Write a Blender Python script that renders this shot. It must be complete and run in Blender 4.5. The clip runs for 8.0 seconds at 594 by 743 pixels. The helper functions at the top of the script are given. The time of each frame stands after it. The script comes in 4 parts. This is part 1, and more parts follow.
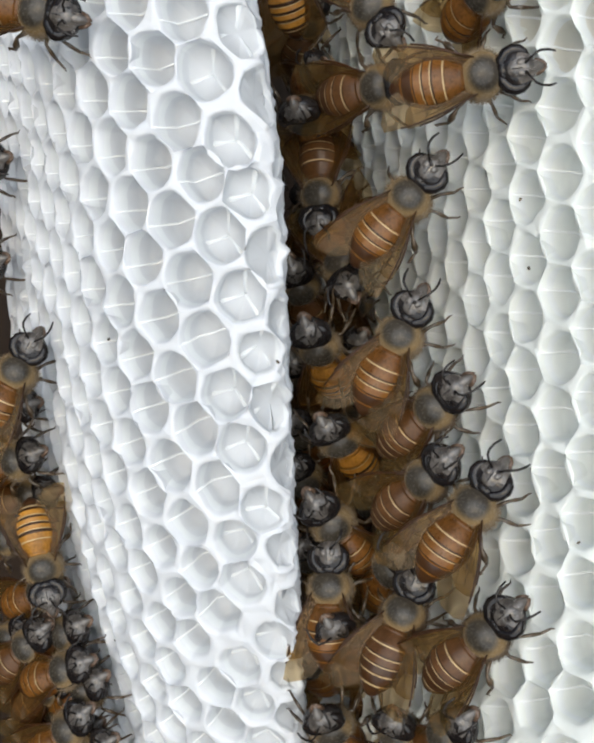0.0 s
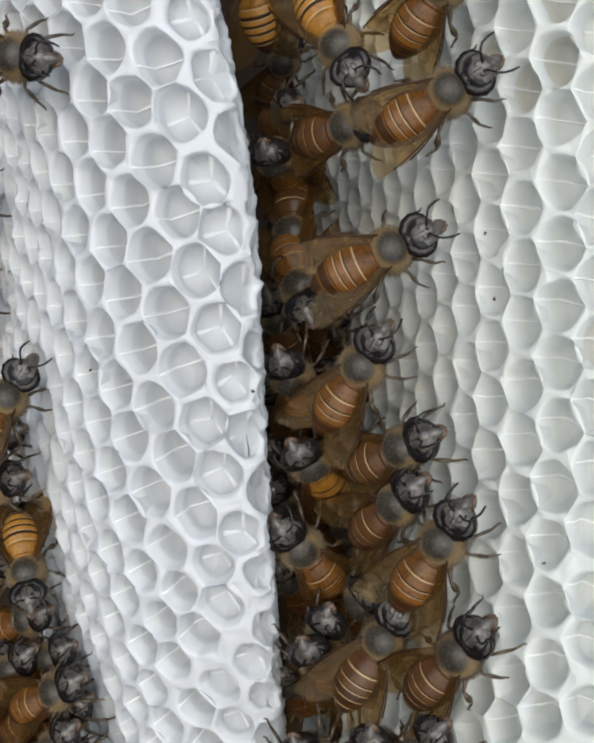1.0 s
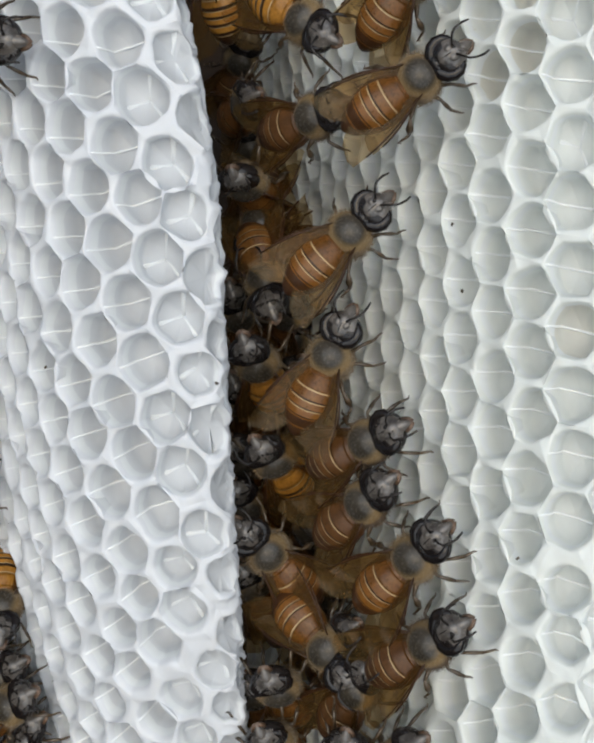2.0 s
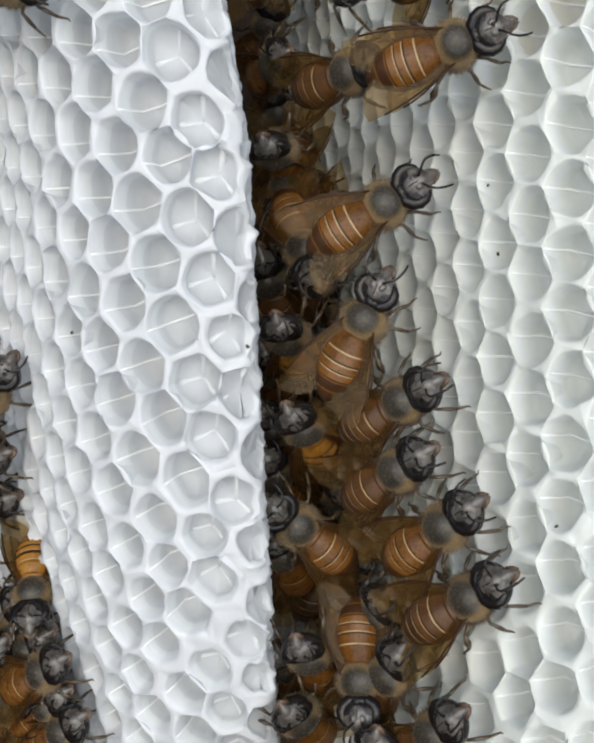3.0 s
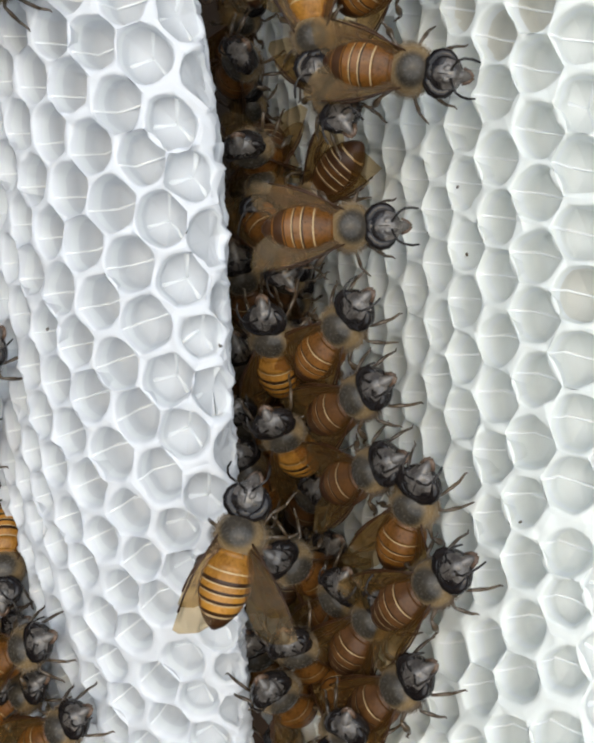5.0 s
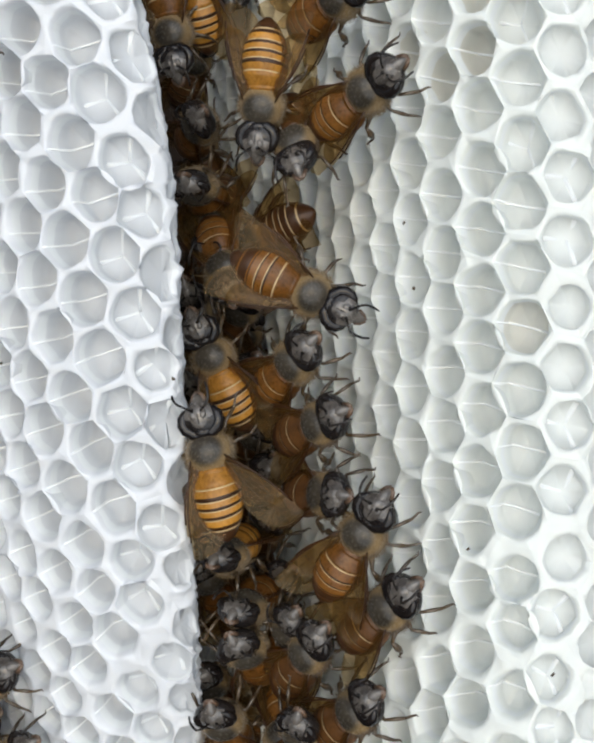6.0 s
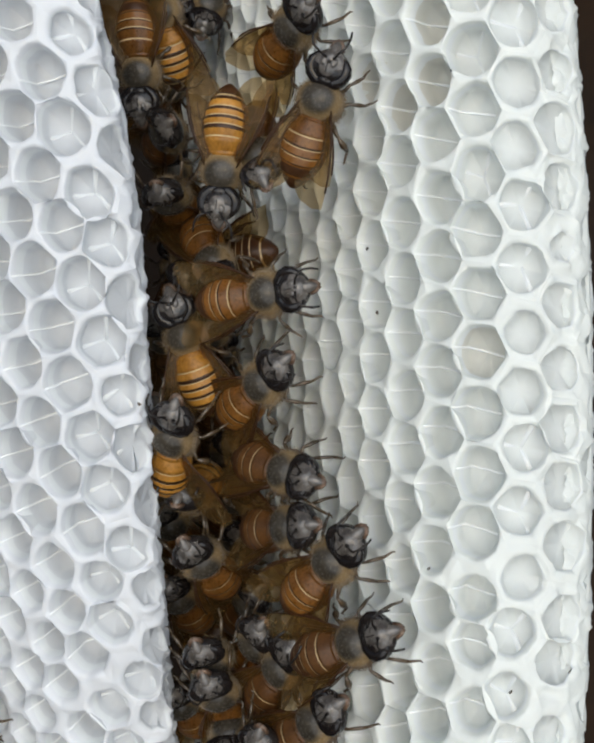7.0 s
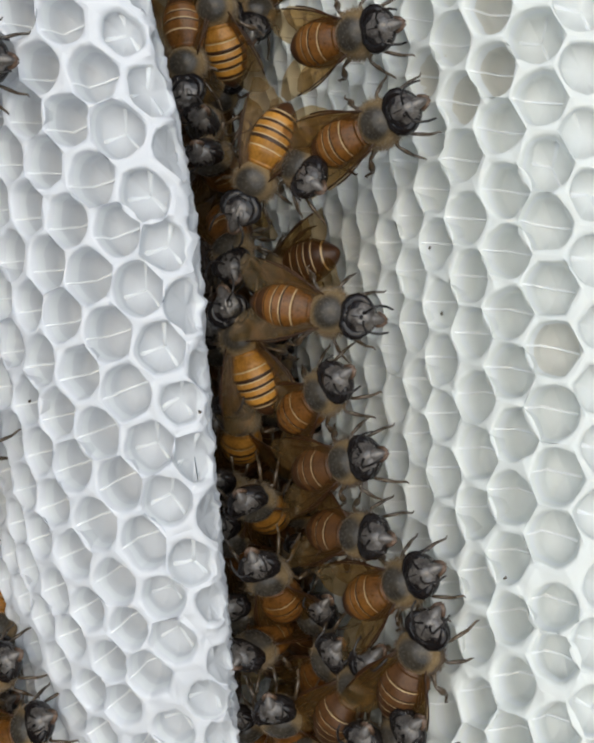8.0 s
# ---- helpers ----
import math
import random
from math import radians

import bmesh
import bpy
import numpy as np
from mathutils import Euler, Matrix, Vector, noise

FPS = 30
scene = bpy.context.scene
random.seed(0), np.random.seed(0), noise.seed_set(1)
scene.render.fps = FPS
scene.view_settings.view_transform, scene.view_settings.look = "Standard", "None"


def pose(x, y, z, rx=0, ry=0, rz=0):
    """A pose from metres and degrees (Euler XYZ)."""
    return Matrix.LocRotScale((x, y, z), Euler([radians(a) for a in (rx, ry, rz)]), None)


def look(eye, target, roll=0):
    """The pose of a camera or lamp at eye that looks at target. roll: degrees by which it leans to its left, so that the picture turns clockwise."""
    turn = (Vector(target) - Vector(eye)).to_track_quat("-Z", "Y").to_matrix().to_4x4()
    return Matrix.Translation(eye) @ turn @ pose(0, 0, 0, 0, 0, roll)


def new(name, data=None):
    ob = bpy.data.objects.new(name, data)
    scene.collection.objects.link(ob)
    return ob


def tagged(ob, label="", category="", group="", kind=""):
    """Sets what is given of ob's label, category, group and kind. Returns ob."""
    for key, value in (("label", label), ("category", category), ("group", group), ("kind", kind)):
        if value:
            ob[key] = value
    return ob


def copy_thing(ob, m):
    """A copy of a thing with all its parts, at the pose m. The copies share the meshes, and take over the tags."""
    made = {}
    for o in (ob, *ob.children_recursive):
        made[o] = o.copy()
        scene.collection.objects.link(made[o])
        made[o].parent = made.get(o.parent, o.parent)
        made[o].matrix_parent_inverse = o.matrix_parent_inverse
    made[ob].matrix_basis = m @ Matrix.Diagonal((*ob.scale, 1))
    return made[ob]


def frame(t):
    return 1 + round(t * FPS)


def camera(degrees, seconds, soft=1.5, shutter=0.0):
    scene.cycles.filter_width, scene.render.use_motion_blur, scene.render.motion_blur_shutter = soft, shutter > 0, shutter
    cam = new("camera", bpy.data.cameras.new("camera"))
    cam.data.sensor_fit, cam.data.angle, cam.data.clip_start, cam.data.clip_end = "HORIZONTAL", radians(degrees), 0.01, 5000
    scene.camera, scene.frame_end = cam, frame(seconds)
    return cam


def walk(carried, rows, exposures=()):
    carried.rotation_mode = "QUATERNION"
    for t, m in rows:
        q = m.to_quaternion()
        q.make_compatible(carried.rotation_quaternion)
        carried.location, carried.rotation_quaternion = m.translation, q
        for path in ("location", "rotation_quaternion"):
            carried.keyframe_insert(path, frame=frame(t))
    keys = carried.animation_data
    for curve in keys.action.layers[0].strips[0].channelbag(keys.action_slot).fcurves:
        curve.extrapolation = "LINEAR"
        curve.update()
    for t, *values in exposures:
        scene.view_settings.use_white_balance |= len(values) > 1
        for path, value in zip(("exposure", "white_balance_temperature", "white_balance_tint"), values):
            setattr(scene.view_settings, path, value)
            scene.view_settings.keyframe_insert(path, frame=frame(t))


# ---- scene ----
MM = 0.001  # the place is small: lengths below are in millimetres

# ---- camera ----
cam = camera(31.3, 8.0, soft=2.9)
CAMERA_ROWS = [
    (0, pose(0.00055, 0.00016, 0.00489, 86.482, -0.777, 3.200)),
    (0.5, pose(-0.00022, 0.00123, 0.00435, 86.659, -0.645, 3.909)),
    (1, pose(0.00215, -0.00313, 0.00549, 87.799, -0.372, 2.679)),
    (1.2, pose(0.00170, -0.00171, 0.00444, 88.914, -0.756, 0.297)),
    (2.3, pose(0.00024, -0.00025, 0.00062, 89.996, 0.000, -0.146)),
    (2.5, pose(-0.00000, 0.00000, -0.00000, 90.000, -0.000, 0.000)),
    (3, pose(-0.00083, 0.00172, -0.00081, 89.418, -0.104, 0.677)),
    (3.5, pose(0.00186, -0.00179, 0.00061, 89.264, 0.073, 1.132)),
    (4, pose(-0.00010, 0.00040, -0.00065, 89.603, 0.033, 1.072)),
    (4.2, pose(-0.00042, 0.00052, -0.00083, 89.223, -0.041, 1.690)),
    (5.3, pose(0.00023, -0.00088, 0.00160, 88.090, -0.422, -1.050)),
    (5.5, pose(0.00078, -0.00187, 0.00163, 88.624, -0.318, -1.209)),
    (6, pose(-0.00003, -0.00180, 0.00121, 89.824, -0.025, -2.931)),
    (6.5, pose(0.00042, -0.00167, -0.00030, 91.015, 0.342, -2.039)),
    (7, pose(0.00332, -0.00409, 0.00285, 90.114, 0.287, -2.741)),
    (7.5, pose(0.00321, -0.00351, 0.00154, 92.033, 1.525, -0.960)),
    (8, pose(0.00143, -0.00081, 0.00095, 91.625, 1.571, -0.528)),
]
walk(cam, CAMERA_ROWS, exposures=[(0, 0.90, 5900, 8), (0.5, 0.87, 5900, 8), (1, 0.62, 5900, 8), (2.5, 0.58, 5900, 8), (3.5, 0.88, 5900, 8), (4, 0.89, 5900, 8), (5.5, 0.82, 5900, 8), (6, 0.80, 5900, 8), (6.5, 0.61, 5900, 8), (7, 0.62, 5900, 8), (8, 0.61, 5900, 8)])

# ---- daylight: a soft bright sky before the open hive ----
world = bpy.data.worlds.new("daylight")
scene.world = world
world.use_nodes = True
wn = world.node_tree.nodes
sky = wn.new("ShaderNodeTexSky")
sky.sky_type, sky.sun_disc = "NISHITA", False
sky.sun_elevation, sky.sun_rotation = radians(16), radians(184)
sky.air_density, sky.dust_density, sky.ozone_density = 0.8, 1.5, 1.0
world.node_tree.links.new(sky.outputs[0], wn["Background"].inputs[0])
wn["Background"].inputs[1].default_value = 0.055
sun = new("sun", bpy.data.lights.new("sun", "SUN"))
sun.data.energy, sun.data.angle, sun.data.color = 2.1, radians(95), (0.98, 0.98, 0.96)
sun.matrix_world = look((0.0, -1.0, 0.02), (0, 0, 0))


# ---- materials ----
def material(name, rough=0.5, metal=0.0):
    m = bpy.data.materials.new(name)
    m.use_nodes = True
    b = m.node_tree.nodes["Principled BSDF"]
    b.inputs["Roughness"].default_value, b.inputs["Metallic"].default_value = rough, metal
    return m, m.node_tree.nodes, m.node_tree.links, b


def mottled(name, dark, light, scale, rough=0.5, fine=0.0, bump=0.0, distance=0.0002, coat=0.0, sss=0.0, radius=(1, 1, 1), sheen=0.0, rough_var=0.1, through_light=0.0, lo=0.45, hi=0.95):
    """A surface whose colour drifts between two tones at two scales, with fine relief."""
    m, n, l, b = material(name, rough)
    tc = n.new("ShaderNodeTexCoord")
    big, small = n.new("ShaderNodeTexNoise"), n.new("ShaderNodeTexNoise")
    big.inputs["Scale"].default_value, big.inputs["Detail"].default_value = scale, 3
    small.inputs["Scale"].default_value, small.inputs["Detail"].default_value = (fine or scale * 7), 4
    for t in (big, small):
        l.new(tc.outputs["Object"], t.inputs["Vector"])
    mix = n.new("ShaderNodeMath")
    mix.operation = "MULTIPLY_ADD"
    l.new(small.outputs["Fac"], mix.inputs[0])
    mix.inputs[1].default_value = 0.4
    l.new(big.outputs["Fac"], mix.inputs[2])
    ramp = n.new("ShaderNodeValToRGB")
    ramp.color_ramp.elements[0].position, ramp.color_ramp.elements[0].color = lo, (*dark, 1)
    ramp.color_ramp.elements[1].position, ramp.color_ramp.elements[1].color = hi, (*light, 1)
    l.new(mix.outputs[0], ramp.inputs[0])
    l.new(ramp.outputs[0], b.inputs["Base Color"])
    rr = n.new("ShaderNodeMapRange")
    rr.inputs["To Min"].default_value, rr.inputs["To Max"].default_value = max(rough - rough_var, 0.02), rough + rough_var
    l.new(small.outputs["Fac"], rr.inputs["Value"])
    l.new(rr.outputs[0], b.inputs["Roughness"])
    if bump:
        bp = n.new("ShaderNodeBump")
        bp.inputs["Strength"].default_value, bp.inputs["Distance"].default_value = bump, distance
        l.new(small.outputs["Fac"], bp.inputs["Height"])
        l.new(bp.outputs[0], b.inputs["Normal"])
    b.inputs["Coat Weight"].default_value = coat
    b.inputs["Coat Roughness"].default_value = 0.06
    if sss:
        b.inputs["Subsurface Weight"].default_value = sss
        b.inputs["Subsurface Radius"].default_value = [r * MM for r in radius]
        b.inputs["Subsurface Scale"].default_value = 1.0
    if through_light:
        back, both = n.new("ShaderNodeBsdfTranslucent"), n.new("ShaderNodeMixShader")
        l.new(ramp.outputs[0], back.inputs["Color"])
        both.inputs[0].default_value = through_light
        l.new(b.outputs[0], both.inputs[1])
        l.new(back.outputs[0], both.inputs[2])
        l.new(both.outputs[0], n["Material Output"].inputs["Surface"])
    if sheen:
        b.inputs["Sheen Weight"].default_value = sheen
        b.inputs["Sheen Roughness"].default_value = 0.5
    return m


WAX = mottled("white_wax", (0.765, 0.777, 0.80), (0.825, 0.837, 0.86), 90, 0.6, 900, 0.25, 0.00012, through_light=0.35)
THIN = mottled("thin_white_wax", (0.725, 0.74, 0.758), (0.79, 0.805, 0.822), 110, 0.42, 700, 0.2, 0.0001, through_light=0.5)
CREAM_WAX = mottled("cream_wax", (0.805, 0.825, 0.795), (0.865, 0.885, 0.855), 90, 0.6, 900, 0.25, 0.00012, through_light=0.35)
CREAM_THIN = mottled("thin_cream_wax", (0.82, 0.84, 0.82), (0.88, 0.90, 0.88), 110, 0.42, 700, 0.2, 0.0001, through_light=0.5)
SEAM = mottled("wax_seam", (0.83, 0.845, 0.845), (0.89, 0.905, 0.905), 110, 0.65, 700, through_light=0.15)
SEAM.node_tree.nodes["Principled BSDF"].inputs["Specular IOR Level"].default_value = 0.15
# one wax tone for the band below each lip and the rim's ridges
MID = mottled("mid_wax", (0.80, 0.82, 0.825), (0.86, 0.88, 0.885), 110, 0.45, 700, 0.2, 0.0001, through_light=0.38)
STAINED = mottled("thin_wax_stained", (0.72, 0.71, 0.655), (0.79, 0.78, 0.73), 110, 0.4, 700, 0.2, 0.0001, through_light=0.5)
# near-black boards: the gap's shade is put into their colour
DARK_BOARD = mottled("shade_dark_board", (0.010, 0.006, 0.004), (0.032, 0.018, 0.010), 30, 0.65, 300, 0.4, 0.0005)
DARK_BOARD.node_tree.nodes["Principled BSDF"].inputs["Specular IOR Level"].default_value = 0.15
CHITIN = mottled("black_chitin", (0.006, 0.005, 0.005), (0.022, 0.018, 0.016), 500, 0.22, 3000, 0.15, 0.00003, coat=0.3)
def shield_material():
    """A dark shield that runs out into tan fur at its border."""
    m = mottled("dark_scutum", (0.016, 0.0135, 0.010), (0.058, 0.048, 0.035), 500, 0.26, 4000, 0.15, 0.00003, coat=0.15, sheen=0.03)
    n, l = m.node_tree.nodes, m.node_tree.links
    place, size = n.new("ShaderNodeMapping"), n.new("ShaderNodeVectorMath")
    place.inputs["Location"].default_value = (-0.14, 0, 0)
    place.inputs["Scale"].default_value = (1 / (1.80 * MM), 1 / (2.0 * MM), 0)
    size.operation = "LENGTH"
    l.new(n["Texture Coordinate"].outputs["Object"], place.inputs["Vector"])
    l.new(place.outputs[0], size.inputs[0])
    fade = n.new("ShaderNodeMapRange")
    fade.interpolation_type = "SMOOTHSTEP"
    fade.inputs["From Min"].default_value, fade.inputs["From Max"].default_value = 0.56, 0.96
    l.new(size.outputs["Value"], fade.inputs["Value"])
    mix = n.new("ShaderNodeMix")
    mix.data_type = "RGBA"
    b = n["Principled BSDF"]
    l.new(fade.outputs[0], mix.inputs["Factor"])
    l.new(b.inputs["Base Color"].links[0].from_socket, mix.inputs["A"])
    mix.inputs["B"].default_value = (0.19, 0.13, 0.062, 1)
    l.new(mix.outputs["Result"], b.inputs["Base Color"])
    return m


SCUTUM = shield_material()
SCUTUM.node_tree.nodes["Principled BSDF"].inputs["Specular IOR Level"].default_value = 0.24
SCUTUM.node_tree.nodes["Principled BSDF"].inputs["Coat Weight"].default_value = 0.05
FACE = mottled("grey_haired_face", (0.026, 0.022, 0.019), (0.135, 0.12, 0.106), 550, 0.2, 2600, 0.35, 0.00008, coat=0.5, lo=0.5, hi=0.92)
EYE = mottled("compound_eye", (0.006, 0.005, 0.005), (0.014, 0.011, 0.010), 700, 0.07, 9000, 0.04, 0.00001, coat=0.4, rough_var=0.03)
FUR = mottled("tan_fur", (0.09, 0.06, 0.028), (0.25, 0.175, 0.088), 500, 0.8, 3500, 0.9, 0.00015, sheen=0.12)
# darker fur: the shade deep among the bees is in its colour
SHADED_FUR = mottled("shaded_fur", (0.04, 0.025, 0.012), (0.13, 0.085, 0.043), 500, 0.8, 3500, 0.9, 0.00015, sheen=0.06)
AMBER = mottled("amber_chitin", (0.05, 0.019, 0.003), (0.19, 0.078, 0.014), 420, 0.3, 3500, 0.35, 0.00004, coat=0.12, sss=0.1, radius=(0.6, 0.25, 0.1))
BROWN = mottled("brown_chitin", (0.016, 0.007, 0.003), (0.055, 0.023, 0.008), 350, 0.34, 3500, 0.25, 0.00004, coat=0.12)
RUST = mottled("rust_chitin", (0.04, 0.017, 0.005), (0.13, 0.056, 0.016), 330, 0.32, 3500, 0.25, 0.00004, coat=0.12)
GOLD = mottled("golden_chitin", (0.15, 0.062, 0.008), (0.40, 0.19, 0.028), 420, 0.3, 3500, 0.35, 0.00004, coat=0.12)
CREAM = mottled("pale_hair_band", (0.25, 0.165, 0.07), (0.48, 0.355, 0.19), 600, 0.6, 4000, 0.4, 0.00004)
for shell, gloss in ((EYE, 0.26), (CHITIN, 0.28), (FACE, 0.55)):
    shell.node_tree.nodes["Principled BSDF"].inputs["Specular IOR Level"].default_value = gloss
    shell.node_tree.nodes["Principled BSDF"].inputs["Coat Weight"].default_value = 0.06
for shell in (AMBER, RUST, BROWN, GOLD):
    shell.node_tree.nodes["Principled BSDF"].inputs["Specular IOR Level"].default_value = 0.24
    shell.node_tree.nodes["Principled BSDF"].inputs["Coat Weight"].default_value = 0.03
LEG = mottled("dark_leg", (0.024, 0.016, 0.008), (0.09, 0.058, 0.029), 600, 0.3, 4000, 0.2, 0.00003, coat=0.2)
FACE_HAIR = mottled("grey_hair", (0.16, 0.14, 0.12), (0.34, 0.31, 0.28), 900, 0.7, 4500)
MOUTH = mottled("reddish_mouthpart", (0.03, 0.019, 0.012), (0.11, 0.066, 0.040), 700, 0.35, 4000, 0.2, 0.00003)


def wing_material():
    m, n, l, b = material("wing_membrane", 0.22)
    tc, tex = n.new("ShaderNodeTexCoord"), n.new("ShaderNodeTexNoise")
    tex.inputs["Scale"].default_value = 600
    l.new(tc.outputs["Object"], tex.inputs["Vector"])
    ramp = n.new("ShaderNodeValToRGB")
    ramp.color_ramp.elements[0].color, ramp.color_ramp.elements[1].color = (0.055, 0.032, 0.010, 1), (0.13, 0.078, 0.027, 1)
    l.new(tex.outputs["Fac"], ramp.inputs[0])
    l.new(ramp.outputs[0], b.inputs["Base Color"])
    b.inputs["Specular IOR Level"].default_value = 0.4
    b.inputs["Thin Film Thickness"].default_value, b.inputs["Thin Film IOR"].default_value = 420, 1.4
    bp = n.new("ShaderNodeBump")
    bp.inputs["Strength"].default_value, bp.inputs["Distance"].default_value = 0.25, 0.00006
    l.new(tex.outputs["Fac"], bp.inputs["Height"])
    l.new(bp.outputs[0], b.inputs["Normal"])
    clear = n.new("ShaderNodeBsdfTransparent")
    clear.inputs[0].default_value = (0.85, 0.70, 0.46, 1)
    mix = n.new("ShaderNodeMixShader")
    mix.inputs[0].default_value = 0.30
    l.new(clear.outputs[0], mix.inputs[1])
    l.new(b.outputs[0], mix.inputs[2])
    l.new(mix.outputs[0], n["Material Output"].inputs["Surface"])
    return m


WING = wing_material()


# ---- mesh helpers ----
def finish(name, bm, mats, smooth=True):
    me = bpy.data.meshes.new(name)
    bm.to_mesh(me)
    bm.free()
    for m in mats if isinstance(mats, (list, tuple)) else [mats]:
        me.materials.append(m)
    if smooth:
        me.polygons.foreach_set("use_smooth", [True] * len(me.polygons))
    return me


def part(name, bm, mats, parent, label="", smooth=True):
    ob = new(name, finish(name, bm, mats, smooth))
    ob.parent = parent
    return tagged(ob, label)


def blob(bm, c, r, rot=(0, 0, 0), seg=16, mat=0, shape=None):
    """A rounded body at c with half-lengths r, in millimetres; shape(v) may push its unit-sphere vertices about."""
    made = bmesh.ops.create_uvsphere(bm, u_segments=seg, v_segments=max(seg * 2 // 3, 6), radius=1.0)["verts"]
    turn = Euler([radians(a) for a in rot]).to_matrix()
    for v in made:
        p = Vector(shape(v.co.copy())) if shape else v.co
        v.co = (Vector(c) + turn @ Vector((p.x * r[0], p.y * r[1], p.z * r[2]))) * MM
    for f in {f for v in made for f in v.link_faces}:
        f.material_index = mat
    return made


def tube(bm, pts, radii, n=7, mat=0):
    """A tapered limb through pts with a radius at each, in millimetres, closed at both ends."""
    pts = [Vector(p) for p in pts]
    rings = []
    for k, p in enumerate(pts):
        d = (pts[min(k + 1, len(pts) - 1)] - pts[max(k - 1, 0)]).normalized()
        a = d.cross(Vector((0.3, 0.2, 1))).normalized()
        b = d.cross(a)
        rings.append([bm.verts.new((p + radii[k] * (a * math.cos(2 * math.pi * i / n) + b * math.sin(2 * math.pi * i / n))) * MM) for i in range(n)])
    for q, w in zip(rings, rings[1:]):
        for i in range(n):
            bm.faces.new((q[i], q[(i + 1) % n], w[(i + 1) % n], w[i])).material_index = mat
    bm.faces.new(rings[0][::-1]).material_index = mat
    bm.faces.new(rings[-1]).material_index = mat


# ---- combs ----
class Sheet:
    """A comb's face as a swept profile: s runs over the face from its growing rim, z is up; angles turn it away from the rim."""

    def __init__(self, s, angles, edge, front):
        self.s = np.arange(-40, 90, 0.1)
        a = np.radians(np.interp(self.s, s, angles))
        self.x, self.y = np.cumsum(np.cos(a)) * 0.1, np.cumsum(np.sin(a)) * 0.1
        k = np.searchsorted(self.s, 3.0)
        self.x, self.y = self.x - self.x[k], self.y - self.y[k]
        self.edge, self.front = edge, front

    def at(self, s, z):
        return Vector((self.edge(z) - np.interp(s, self.s, self.x), self.front(z) + np.interp(s, self.s, self.y), z))

    def normal(self, s, z):
        a, b = self.at(s + 0.2, z) - self.at(s - 0.2, z), self.at(s, z + 0.2) - self.at(s, z - 0.2)
        return b.cross(a).normalized()


def left_edge(z):
    return (-6.1 - 0.0045 * (z - 5) ** 2) if z > 5 else (-6.1 + (5 - z) * 0.04)


LEFT = Sheet((-40, -10, -4, 0.6, 2.0, 2.7, 3.1, 5, 8, 14, 20, 28, 60), (-118, -112, -96, -88, -78, -55, -20, 3, 16, 31, 45, 57, 66),
             left_edge, lambda z: 84.1 + 0.004 * min(z - 25, 0) ** 2)
RIGHT = Sheet((-40, -11, -6.5, -3.5, -1.5, 3, 6, 9, 15, 22, 32, 60), (-118, -112, -92, -72, -38, -5, 15, 32, 50, 62, 68, 73),
              lambda z: 27.9 - 0.0012 * z ** 2, lambda z: 82.6)


def wobble(p, scale, amount, seed=0.0):
    return noise.noise(Vector((p.x, p.y, p.z)) * scale + Vector((seed, seed * 1.7, -seed))) * amount


